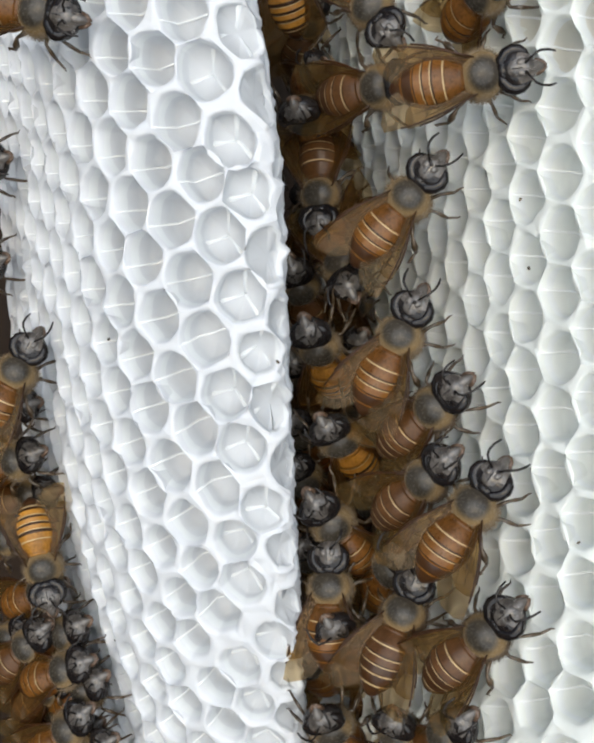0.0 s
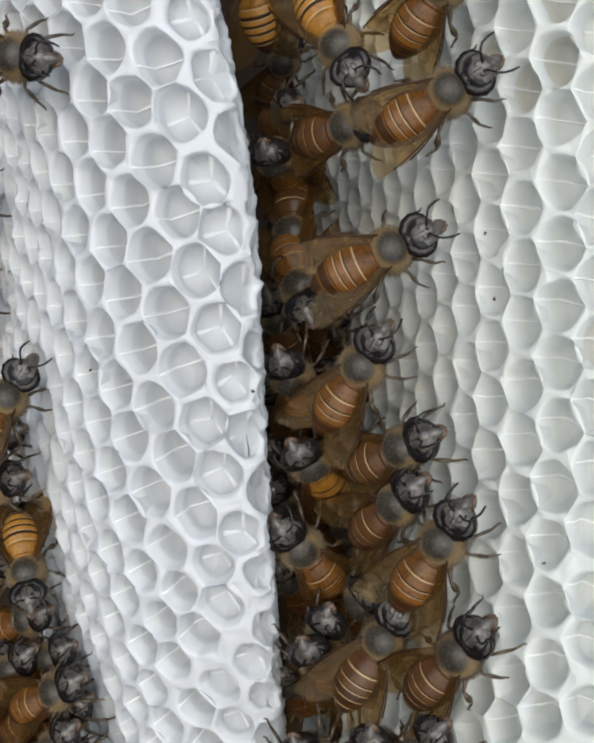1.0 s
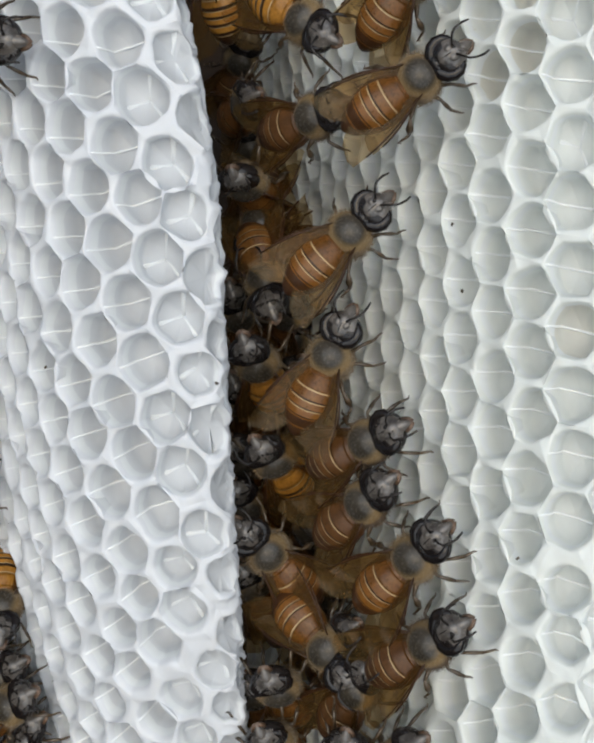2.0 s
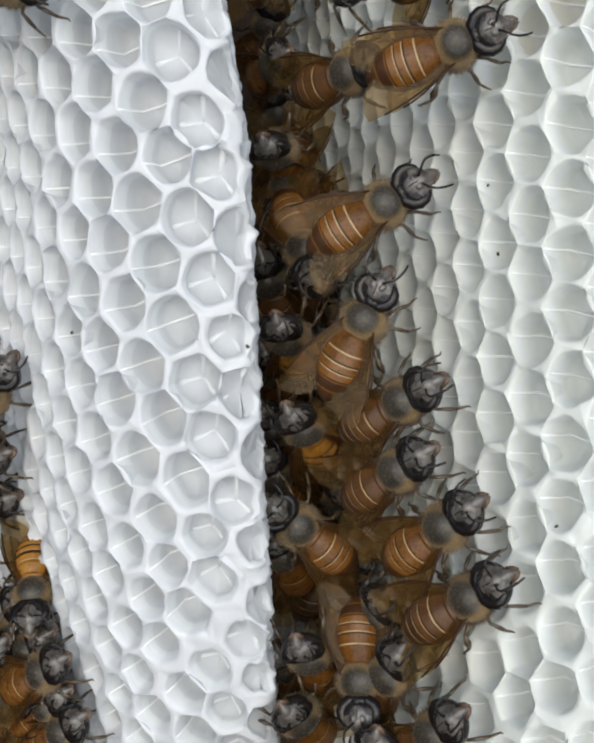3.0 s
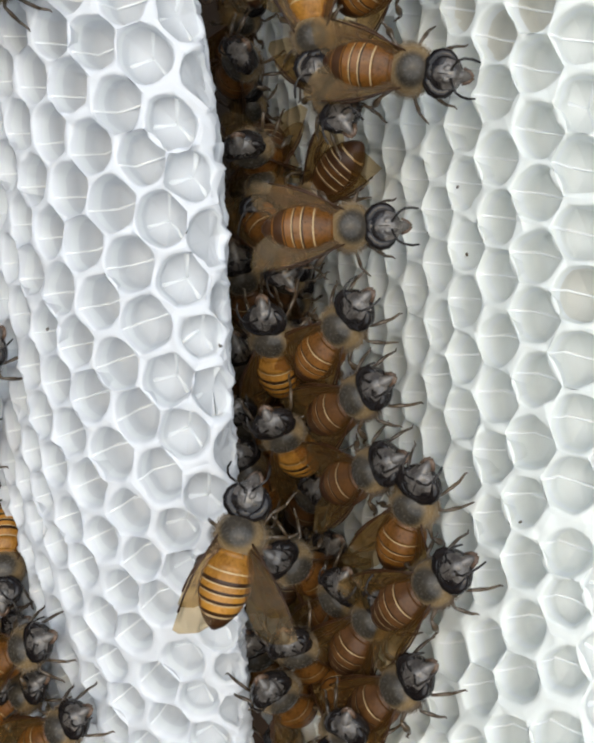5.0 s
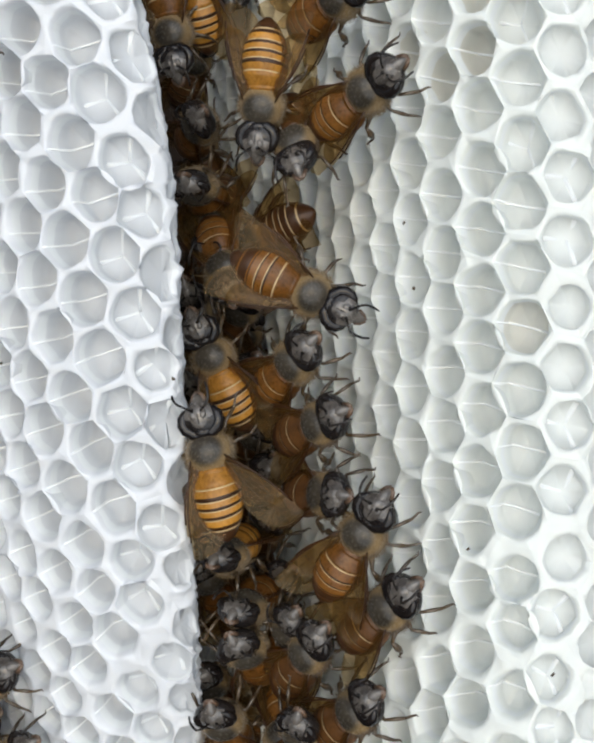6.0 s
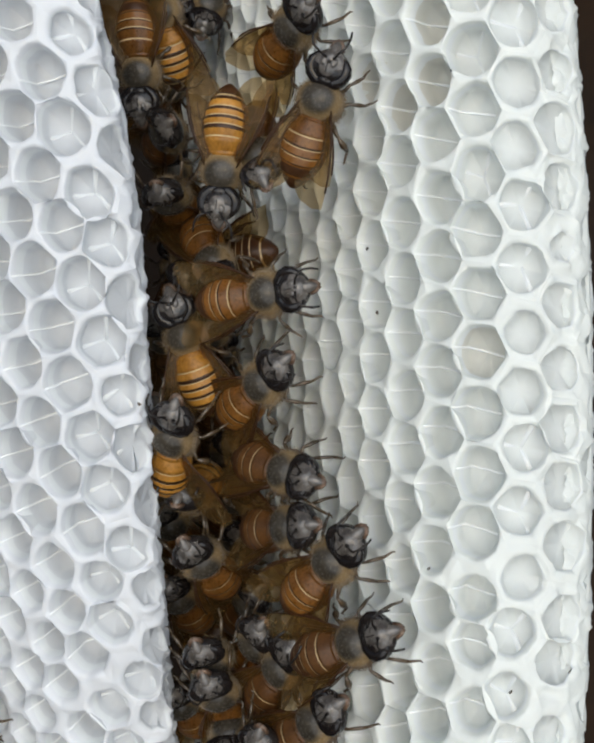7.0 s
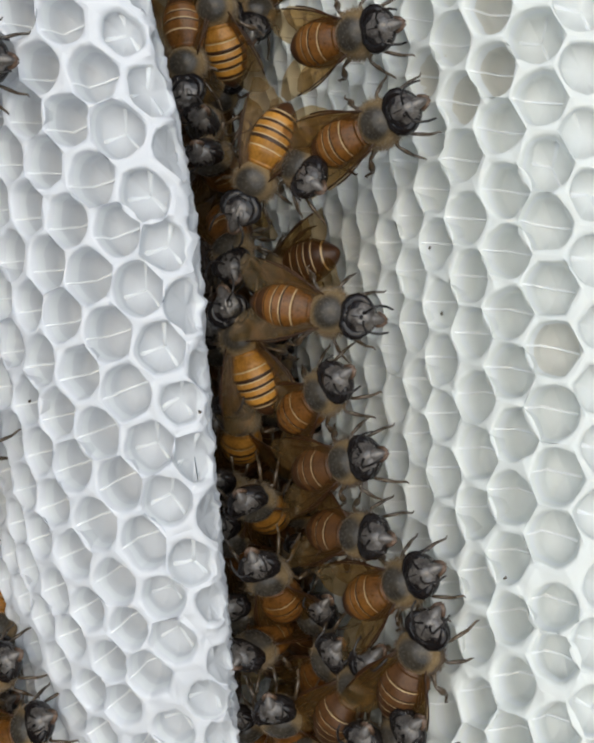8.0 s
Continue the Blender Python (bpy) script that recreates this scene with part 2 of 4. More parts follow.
def build_comb(name, label, sheet, node, spread, reach, low, high, deep, seed, thick, thin, stains, wide):
    """A comb: a wax body with its rounded rim, and over it the hexagonal cells, each a part."""
    rnd = random.Random(seed)
    comb = tagged(new(name), label, "honeycomb", "combs")
    # nodes of the honeycomb, drawn a little out of true
    nodes = {}
    span = range(-34, 35)
    for i in span:
        for j in span:
            s, z = node(i, j)
            if -12 < s < reach + 8 and low - 8 < z < high + 8:
                w = spread * (1.5 if s < 6 else 1.0) * (2.0 if z < -9 else 1.0)
                nodes[i, j] = (s + rnd.uniform(-w, w), z + rnd.uniform(-w, w))

    def lifted(s, z, h):
        return sheet.at(s, z) + sheet.normal(s, z) * h

    ring = ((1, 0), (0, 1), (-1, 1), (-1, 0), (0, -1), (1, -1))
    for (i, j), (s0, z0) in nodes.items():
        if not (-5.0 < s0 < reach and low < z0 < high):
            continue
        near = [nodes.get((i + a, j + b)) for a, b in ring]
        if None in near:
            continue
        corners = [((s0 + near[k][0] + near[(k + 1) % 6][0]) / 3, (z0 + near[k][1] + near[(k + 1) % 6][1]) / 3) for k in range(6)]
        rim = s0 < 5.2
        depth = deep * rnd.uniform(0.9, 1.1) * float(np.interp(s0, (2, 6.5, 9, 12), (0.16, 0.38, 0.8, 1.0)))
        opening = rnd.uniform(*wide) if not rim else rnd.uniform(0.70, 0.88)
        opening *= float(np.interp(z0, (-24, -6), (0.86, 1.0)))
        if rim and rnd.random() < 0.07:
            opening, depth = rnd.uniform(0.5, 0.65), 0.5
        if s0 < -1.2:
            opening, depth = 0.6, 0.3
        outline = []
        for k in range(6):
            for u in (0.0, 0.07, 0.35, 0.65, 0.93):
                outline.append((corners[k][0] * (1 - u) + corners[(k + 1) % 6][0] * u, corners[k][1] * (1 - u) + corners[(k + 1) % 6][1] * u))
        mean = sum(math.hypot(a - s0, b - z0) for a, b in outline) / 30
        off = (rnd.uniform(-0.12, 0.12), rnd.uniform(-0.12, 0.12))
        round_to = rnd.uniform(0.9, 1.0) if not rim else rnd.uniform(0.8, 1.0)

        def loop(scale, round_amount, h, drift=0.0):
            out = []
            for a, b in outline:
                da, db = a - s0, b - z0
                d = math.hypot(da, db)
                loose = 1.0 if scale > 0.99 else 1.0 + min(noise.noise(Vector((a * 0.42, b * 0.42, seed))) * 0.18, 0.035)
                f = scale * loose * ((1 - round_amount) + round_amount * mean * 0.97 / d)
                s, z = s0 + da * f + off[0] * drift, z0 + db * f + off[1] * drift
                p = lifted(s, z, h)
                q = p + sheet.normal(s, z) * (wobble(p, 0.9, 0.22, seed) + wobble(p, 2.6, 0.13, seed) + wobble(p, 6.0, 0.05, seed)) * (1.0 + 1.6 * math.exp(-((s - 1.0) / 3.5) ** 2))
                out.append(q)
            return out

        bm = bmesh.new()
        rows = []
        if rim:
            # a broad rounded border round a shallow dip
            lip = min(0.75, depth * 0.55)
            for step in (0, 16, 32, 48, 66, 84):
                bend = math.sin(radians(step))
                rows.append(loop(1.0 - (1.0 - opening) * bend, round_to * bend, -lip * (1.0 - math.cos(radians(step))) ** 1.7, bend))
        else:
            # a thin crest whose sides slope into the cell, rounder with the depth
            for f, turn, h in ((0.0, 0.0, 0.0), (0.22, 0.6, -0.02), (0.42, 1.0, -0.07), (0.60, 1.0, -0.26), (0.80, 1.0, -0.70), (1.0, 1.0, -1.5)):
                rows.append(loop(1.0 - (1.0 - opening) * f, round_to * turn, h * min(1.0, depth / 2.8), turn))
            lip = 1.5 * min(1.0, depth / 2.8)
        rows += [loop(opening * (0.985 - 0.006 * depth), round_to * 0.75, -(lip + depth) / 2, 0.3), loop(opening * (0.97 - 0.014 * depth), round_to * 0.5, -depth, 0)]
        verts = [[bm.verts.new(p * MM) for p in row] for row in rows]
        for level, (q, w) in enumerate(zip(verts, verts[1:])):
            for k in range(30):
                f = bm.faces.new((q[k], q[(k + 1) % 30], w[(k + 1) % 30], w[k]))
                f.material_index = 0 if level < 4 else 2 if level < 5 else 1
        # the base: three facets that meet low in the middle, with pale seams between them
        foot = lifted(s0, z0, -depth - (0.5 if s0 > -1.2 else 0.0))
        hub = bm.verts.new(foot * MM)
        for k in range(30):
            bm.faces.new((verts[-1][k], verts[-1][(k + 1) % 30], hub)).material_index = 1
        bm.normal_update()
        bm.faces.ensure_lookup_table()
        if sum((f.normal.dot(sheet.normal(s0, z0)) for f in bm.faces[:30]), 0.0) < 0:
            bmesh.ops.reverse_faces(bm, faces=bm.faces[:])
        floor_mat = STAINED if any(math.hypot(s0 - a, z0 - b) < 2.4 for a, b in stains) else thin
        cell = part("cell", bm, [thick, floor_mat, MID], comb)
        # pale ridges where the facets of the base meet, and up the wall's corner
        if s0 > (2.5 if rnd.random() < 0.7 else 5.2):
            bm = bmesh.new()
            if s0 < 8.0:
                broad = float(np.interp(depth, (0.5, 3.0), (0.30, 0.16)))
                sink = sheet.normal(s0, z0) * -0.86 * broad
                hubs = foot + sink + Vector((rnd.uniform(-0.4, 0.4), 0, rnd.uniform(-0.4, 0.4))) * (1.0 if rim else 0.0)
                for k in (0, 10, 20):
                    a = Vector(rows[-1][k]) + sink * 0.6
                    tube(bm, [hubs, hubs.lerp(a, 0.5), a + (a - hubs) * 0.12], [broad, broad * 0.9, broad * 1.15], 8)
            else:
                a, b = Vector(rows[-1][20]), Vector(rows[-1][5])
                tube(bm, [Vector(rows[k][20]) for k in (3, 4, 5, 6, 7)] + [(foot + a.lerp(b, 0.5)) / 2, b + (b - foot) * 0.05], [0.08, 0.11, 0.11, 0.11, 0.12, 0.11, 0.12], 7)
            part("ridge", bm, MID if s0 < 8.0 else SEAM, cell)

    # rim and hidden side of the comb, and the sheet under the cells
    bm = bmesh.new()
    grid = []
    zs = np.arange(low - 6, high + 6.1, 0.4)
    ss = list(np.arange(-40, -6, 3)) + list(np.arange(-6, 1.0, 0.5))
    for z in zs:
        row = []
        for s in ss:
            p = sheet.at(s, z)
            edge_zone = math.exp(-((s - 0.5) / 2.0) ** 2)
            p += sheet.normal(s, z) * (wobble(p, 0.5, 0.5, seed + 3) * edge_zone + wobble(p, 1.3, 0.5, seed + 5) * edge_zone + wobble(p, 3.2, 0.3, seed + 8) * edge_zone - (0.75 if s > -2.5 else 0.12))
            row.append(bm.verts.new(p * MM))
        grid.append(row)
    for q, w in zip(grid, grid[1:]):
        for k in range(len(ss) - 1):
            bm.faces.new((q[k], w[k], w[k + 1], q[k + 1]))
    part("rim", bm, thick, comb, "thick white growing rim of new wax")
    bm = bmesh.new()
    grid = [[bm.verts.new((sheet.at(s, z) - sheet.normal(s, z) * (deep + 1.4)) * MM) for s in np.arange(3, reach + 5, 2.0)] for z in np.arange(low - 6, high + 6.1, 3.0)]
    for q, w in zip(grid, grid[1:]):
        for k in range(len(q) - 1):
            bm.faces.new((q[k], q[k + 1], w[k + 1], w[k]))
    part("midrib", bm, thin, comb)
    return comb


comb_a = build_comb("new_comb", "new white wax honeycomb with empty shallow cells and a thick rim", LEFT,
                    lambda i, j: (11.87 - 1.41 * i - 4.52 * j, 11.71 - 4.74 * i - 1.47 * j), 0.30, 62, -48, 48, 3.6, 11, WAX, THIN, [(39.7, 12.1)], (0.80, 0.88))
comb_b = build_comb("comb_with_bees", "pale wax honeycomb with empty cells, bees crowding its inner side", RIGHT,
                    lambda i, j: (15.69 + 0.06 * i - 3.73 * j, 16.14 - 5.04 * i - 3.23 * j), 0.27, 76, -46, 46, 3.6, 12, CREAM_WAX, CREAM_THIN, [(8.6, 3.4), (10.0, 28.6), (14.5, 27.0), (13.0, 32.9), (18.0, 30.5)], (0.83, 0.89))


# ---- an added dark box to close the place round the combs, open before them ----
def board(name, lo, hi, label):
    bm = bmesh.new()
    bmesh.ops.create_cube(bm, size=1.0)
    for v in bm.verts:
        v.co = [((lo[k] + hi[k]) / 2 + v.co[k] * (hi[k] - lo[k])) * MM for k in range(3)]
    bmesh.ops.bevel(bm, geom=bm.edges[:], offset=1.0 * MM, segments=2, affect="EDGES")
    ob = new(name, finish(name, bm, DARK_BOARD, False))
    return tagged(ob, label, "hive wall", kind="structure")


board("wall_back", (-110, 175, -80), (110, 187, 80), "added board behind the combs, dark in place of shade")
board("wall_left", (-122, 80, -80), (-110.5, 187, 80), "added dark side board closing the place, out of view")
board("wall_right", (110.5, 80, -80), (122, 187, 80), "added dark side board closing the place, out of view")
board("wall_top", (-122, 80, 80.5), (122, 187, 92), "added dark top board closing the place, out of view")
board("floor", (-122, 80, -92), (122, 187, -80.5), "added dark floor board closing the place, out of view")


# ---- bees ----
def head_shape(v):
    w = 1.0 - 0.22 * max(v.x, 0)
    return (v.x, v.y * w, v.z * (1.0 - 0.15 * max(v.x, 0)))


def build_bee(seed, front, middle, rear, fur=FUR, dark_from=4):
    """A worker bee with the given colours along its abdomen, head towards +x, back up, its origin in the middle of the thorax."""
    rnd = random.Random(seed)
    bee = new("honey_bee")
    bm = bmesh.new()
    blob(bm, (0, 0, 0), (1.9, 2.12, 1.82), seg=20)
    thorax = part("thorax", bm, fur, bee, "tan-haired thorax")
    bm = bmesh.new()
    blob(bm, (0.10, 0, 0.30), (1.86, 2.02, 1.62), seg=24)
    part("scutum", bm, SCUTUM, thorax, "bare dark shield on the back")
    bm = bmesh.new()
    for k in range(3400):
        d = Vector((rnd.gauss(0, 1), rnd.gauss(0, 1), rnd.gauss(0, 1))).normalized()
        off_shield = math.hypot(d.x - 0.05, d.y) if d.z > 0.2 else 2.0
        if off_shield < 0.84 and rnd.random() < 0.95:
            continue
        p = Vector((d.x * 2.0, d.y * 2.05, d.z * 1.78))
        lean = Vector((0.05 - d.x, -d.y, 0)) * (0.5 if off_shield < 0.95 else 0.0)
        q = p + (d + lean + Vector((rnd.gauss(-0.35, 0.3), rnd.gauss(0, 0.3), rnd.gauss(0, 0.3)))).normalized() * rnd.uniform(0.25, 0.55)
        side = d.cross(Vector((rnd.gauss(0, 1), rnd.gauss(0, 1), rnd.gauss(0, 1)))).normalized() * 0.02
        bm.faces.new([bm.verts.new(x * MM) for x in (p - side, p + side, q)])
    tagged(part("hair", bm, fur, thorax, smooth=False), kind="stuff")

    bm = bmesh.new()
    blob(bm, (0.0, 0, 0), (1.62, 1.95, 1.25), seg=22, shape=head_shape)
    head = part("head", bm, CHITIN, bee, "dark head with greyish short hair")
    head.matrix_basis = pose(2.86 * MM, 0, 0.75 * MM, 0, -6, 0)
    bm = bmesh.new()
    blob(bm, (0.26, 0, 0.36), (1.36, 1.50, 1.00), seg=22, shape=lambda v: (v.x, v.y * (1.0 - 0.12 * max(v.x, 0)), v.z * (1.0 + 0.05 * math.cos(6 * v.y) - 0.05 * math.cos(5 * v.x))))
    part("face", bm, FACE, head, "grey-haired blotchy face")
    for y in (-1, 1):
        bm = bmesh.new()
        arc = [radians(k) for k in (30, 50, 72, 96, 120, 148, 180)]
        tube(bm, [(1.26 * math.cos(k) - 0.04, 1.56 * math.sin(k) * y, 0.42 + 0.10 * math.sin(k)) for k in arc], [0.16, 0.34, 0.46, 0.52, 0.54, 0.52, 0.50], 14)
        part("eye", bm, EYE, head, "glossy black compound eye")
    bm = bmesh.new()
    blob(bm, (-1.02, 0, 0.46), (0.56, 1.0, 0.62), seg=16)
    part("crown", bm, CHITIN, head)
    for x, y in ((-0.66, 0.0), (-0.88, 0.24), (-0.88, -0.24)):
        bm = bmesh.new()
        blob(bm, (x, y, 1.06), (0.13, 0.13, 0.1), seg=8)
        part("ocellus", bm, EYE, head)
    bm = bmesh.new()
    tube(bm, [(-0.35, 0, 1.33), (0.1, 0, 1.38), (0.5, 0, 1.34), (0.85, 0, 1.25)], [0.03, 0.05, 0.05, 0.03], 6)
    part("suture", bm, CHITIN, head)
    for y in (-1, 1):
        bm = bmesh.new()
        blob(bm, (0.82, 0.36 * y, 1.20), (0.20, 0.18, 0.12), seg=8)
        part("antenna_socket", bm, CHITIN, head)
    for y in (-1, 1):
        bm = bmesh.new()
        blob(bm, (0.52, 0.42 * y, 1.14), (0.46, 0.34, 0.20), rot=(0, 14, 12 * y), seg=12)
        part("brow", bm, FACE, head)
    bm = bmesh.new()
    tube(bm, [(0.9, 0, 0.40), (1.25, 0, 0.34), (1.6, 0, 0.2), (1.95, 0, 0.02), (2.25, 0, -0.18)], [0.66, 0.60, 0.50, 0.35, 0.14], 14)
    part("clypeus", bm, FACE, head)
    bm = bmesh.new()
    blob(bm, (2.0, 0, -0.10), (0.44, 0.36, 0.26), rot=(0, 25, 0), seg=10)
    part("labrum", bm, MOUTH, head, "brown upper lip")
    for y in (-1, 1):
        bm = bmesh.new()
        tube(bm, [(1.5, 0.55 * y, -0.15), (2.05, 0.36 * y, -0.2), (2.45, 0.08 * y, -0.3)], [0.22, 0.2, 0.07], 8)
        part("mandible", bm, MOUTH, head, "reddish-brown jaw")
        bm = bmesh.new()
        sx, sy = rnd.uniform(-0.4, 0.3), rnd.uniform(-0.3, 0.5)
        tube(bm, [(0, 0, 0), (0.3, 0.43 * y, 0.55), (0.65, (0.83 + sy * 0.4) * y, 0.8), (1.25 + sx, (1.05 + sy * 0.7) * y, 0.6), (1.85 + sx, (1.12 + sy) * y, 0.35), (2.4 + sx, (1.05 + sy) * y, 0.0)],
             [0.12, 0.09, 0.11, 0.11, 0.11, 0.08], 6)
        feeler = part("antenna", bm, CHITIN, head, "bent black feeler")
        feeler.matrix_basis = pose(0.78 * MM, 0.34 * y * MM, 1.25 * MM)
    bm = bmesh.new()
    for k in range(140):
        d = Vector((rnd.gauss(0.3, 1), rnd.gauss(0, 0.7), rnd.gauss(0.3, 1))).normalized()
        p = Vector((0.3 + d.x * 1.36, d.y * 1.38, 0.30 + d.z * 1.0))
        q = p + (d + Vector((rnd.gauss(0.2, 0.4), rnd.gauss(0, 0.4), rnd.gauss(0, 0.4)))).normalized() * rnd.uniform(0.12, 0.28)
        side = d.cross(Vector((rnd.gauss(0, 1), rnd.gauss(0, 1), rnd.gauss(0, 1)))).normalized() * 0.022
        bm.faces.new([bm.verts.new(x * MM) for x in (p - side, p + side, q)])
    tagged(part("face_hair", bm, FACE_HAIR, head, smooth=False), kind="stuff")

    # the abdomen, in overlapping rings
    bm = bmesh.new()
    rings, mats = [], []
    n, length = 20, 6.4
    stops = [0, 0.06, 0.22, 0.36, 0.47, 0.59, 0.76, 1.0]

    def section(u, flare):
        r = 2.12 * math.sin(math.pi * min(0.12 + u * 0.88, 1.0) ** 0.88) ** 0.62 * flare + 0.05
        c = Vector((-1.15 - length * u, 0, -0.05 - 0.7 * u * u))
        return [c + Vector((-0.75 * max(math.sin(2 * math.pi * k / n), 0.0) * math.sin(math.pi * u), r * math.cos(2 * math.pi * k / n), r * 0.86 * math.sin(2 * math.pi * k / n))) for k in range(n)]

    for k in range(7):
        a, b = stops[k], stops[k + 1]
        for f, flare, m in ((0.0, 0.965, 2), (0.13, 0.98, 0), (0.50, 0.995, 3), (0.84 if front is not GOLD else 0.68, 1.0, 1), (0.98, 1.018, 1)):
            rings.append([bm.verts.new(p * MM) for p in section(a + (b - a) * f, flare)])
            if m == 2:
                mats.append(1 if k == 0 else 3 if k == 1 or (k > 4 and front is AMBER) else 2)
            elif k >= dark_from:
                mats.append(1)
            else:
                mats.append(0 if k < 2 else m)
    for k, (q, w) in enumerate(zip(rings, rings[1:])):
        for i in range(n):
            bm.faces.new((q[i], q[(i + 1) % n], w[(i + 1) % n], w[i])).material_index = mats[k]
    bm.faces.new(rings[-1]).material_index = 1
    bm.faces.new(rings[0][::-1]).material_index = 1
    bmesh.ops.recalc_face_normals(bm, faces=bm.faces)
    part("abdomen", bm, [front, rear, CREAM, middle], bee, "amber abdomen with brown rings and pale hair bands")

    # wings folded back over the abdomen
    for y in (-1, 1):
        for kind, (wl, ww, x0, y0, z0, out, lift) in (("forewing", (8.2, 3.1, -0.4, 1.45, 1.2, 19, 9)), ("hindwing", (5.8, 2.1, -0.9, 1.45, 0.95, 25, 4))):
            bm = bmesh.new()
            cols = []
            steps = 12
            for k in range(steps + 1):
                u = k / steps
                half = ww * 0.5 * ((0.14 + 0.86 * math.sin(math.pi / 2 * u / 0.62)) if u < 0.62 else math.sqrt(1.0 - ((u - 0.62) / 0.386) ** 2))
                row = []
                for v in (-1, -0.5, 0, 0.5, 1):
                    p = Vector((-u * wl, half * (v - 1.0) + 0.4 * math.sin(math.pi * u), 0.07 * math.sin(7 * v + 5 * u) + 0.35 * (1 - v) * u))
                    row.append(p)
                cols.append(row)
            grid = [[bm.verts.new(p * MM) for p in row] for row in cols]
            for q, w in zip(grid, grid[1:]):
                for i in range(4):
                    bm.faces.new((q[i], q[i + 1], w[i + 1], w[i]))
            for v in (4, 2, 3):
                tube(bm, [cols[k][v] + Vector((0, 0, 0.03)) for k in range(0, steps - (0 if v == 4 else 3), 2)], [0.085 if v == 4 else 0.024] * len(range(0, steps - (0 if v == 4 else 3), 2)), 4, 1)
            tube(bm, [cols[5][2], cols[6][3], cols[7][4]], [0.024] * 3, 4, 1)
            tube(bm, [cols[7][1], cols[8][2], cols[8][3]], [0.024] * 3, 4, 1)
            turn = Euler((radians(18 * y), radians(-lift * 0.4), radians(-out * y))).to_matrix()
            for vert in bm.verts:
                c = vert.co.copy()
                c.y *= y
                vert.co = turn @ c
            wing = part(kind, bm, [WING, BROWN], bee, "smoky translucent wing with brown veins")
            wing.matrix_basis = pose(x0 * MM, y0 * y * MM, z0 * MM)

    # six legs
    for y in (-1, 1):
        for kx, reach_x, reach_y, big in ((1.1, 2.9, 1.5, 0.95), (0.1, 1.1, 2.6, 1.0), (-0.9, -2.2, 2.5, 1.3)):
            bm = bmesh.new()
            a = rnd.uniform(-0.3, 0.3)
            hip = Vector((kx, 1.0 * y, -1.2))
            knee = Vector((kx + reach_x * 0.45 + a, (1.0 + reach_y * 0.55) * y, -0.4))
            ankle = Vector((kx + reach_x * 0.8 + a, (1.0 + reach_y * 0.92) * y, -1.7))
            toe = Vector((kx + reach_x * 1.12 + a * 2.5, (1.0 + reach_y * (1.05 + a * 0.5)) * y, -2.2))
            tube(bm, [hip, hip.lerp(knee, 0.5), knee], [0.17, 0.21 * big, 0.14], 7)
            tube(bm, [knee, knee.lerp(ankle, 0.6), ankle], [0.13, 0.20 * big * big, 0.14], 7)
            tube(bm, [ankle, ankle.lerp(toe, 0.5), toe, toe + Vector((0.25, 0.2 * y, 0.1))], [0.13, 0.12, 0.09, 0.05], 6)
            part("leg", bm, LEG, bee, "dark jointed leg")
    return bee


PLACES = {"R": "on the comb face", "G": "crowded between two combs", "L": "at the new comb's far edge"}
# the d bee is a browner one, darkened further for the gap's shade
TONES = {"a": (build_bee(3, AMBER, AMBER, BROWN, FUR, 5), "worker bee with banded amber abdomen"),
         "d": (build_bee(4, RUST, RUST, BROWN, SHADED_FUR), "worker bee with dark brown abdomen and painted-in shade"),
         "g": (build_bee(5, GOLD, GOLD, BROWN, FUR, 6), "worker bee with golden banded abdomen")}
# each bee's place and tone
CAST = ("Ra Rd Rg Ra Ra Ra Rd Rd Ra Rd Rd Ga Gd Gg Gg Ga Ga Ga Gd Ga Ga Gg Ga Gg "
        "Ga Ga Ga Gd La La Lg La La La Gd Gd Gd Gd Gd Gd Gd Gd Gd Gd Gd Gd Gd Gd "
        "Gd Gd Gd Gd Gd Gd Gd Gd Gd Ld Ld Ld Ld Ld Ld La Ld Ld La Ld Ld La Ld Ga Ga Gd Ga Ga Gd ").split()
used, swarm = set(), []
for code in CAST:
    model, look_of_it = TONES[code[1]]
    ob = copy_thing(model, pose(0, 0, 0)) if code[1] in used else model
    used.add(code[1])
    # wings folded a little differently on each
    for child in ob.children:
        if "wing" in child.name:
            side = 1 if child.location.y > 0 else -1
            swing = random.Random(len(swarm) * 2 + side).uniform(-7, 7)
            if len(swarm) == 21:
                swing = -10 if side > 0 else 24
            child.rotation_euler.z = radians(-swing * side)
    swarm.append(tagged(ob, look_of_it + " " + PLACES[code[0]], "bee", "bees on the combs"))


def speck(x, y, z, size, seed):
    """A crumb of dark debris lying on the wax."""
    rnd = random.Random(seed)
    bm = bmesh.new()
    bmesh.ops.create_icosphere(bm, subdivisions=1, radius=size * MM)
    for v in bm.verts:
        v.co = Vector((v.co.x * 1.5, v.co.y, v.co.z)) * rnd.uniform(0.65, 1.25)
    ob = new("debris_crumb", finish("debris_crumb", bm, LEG))
    ob.matrix_basis = pose(x * MM, y * MM, z * MM, rnd.uniform(0, 360), rnd.uniform(0, 360), 0)
    return tagged(ob, "small dark crumb of debris stuck on the white wax", "debris", "crumbs on the wax")


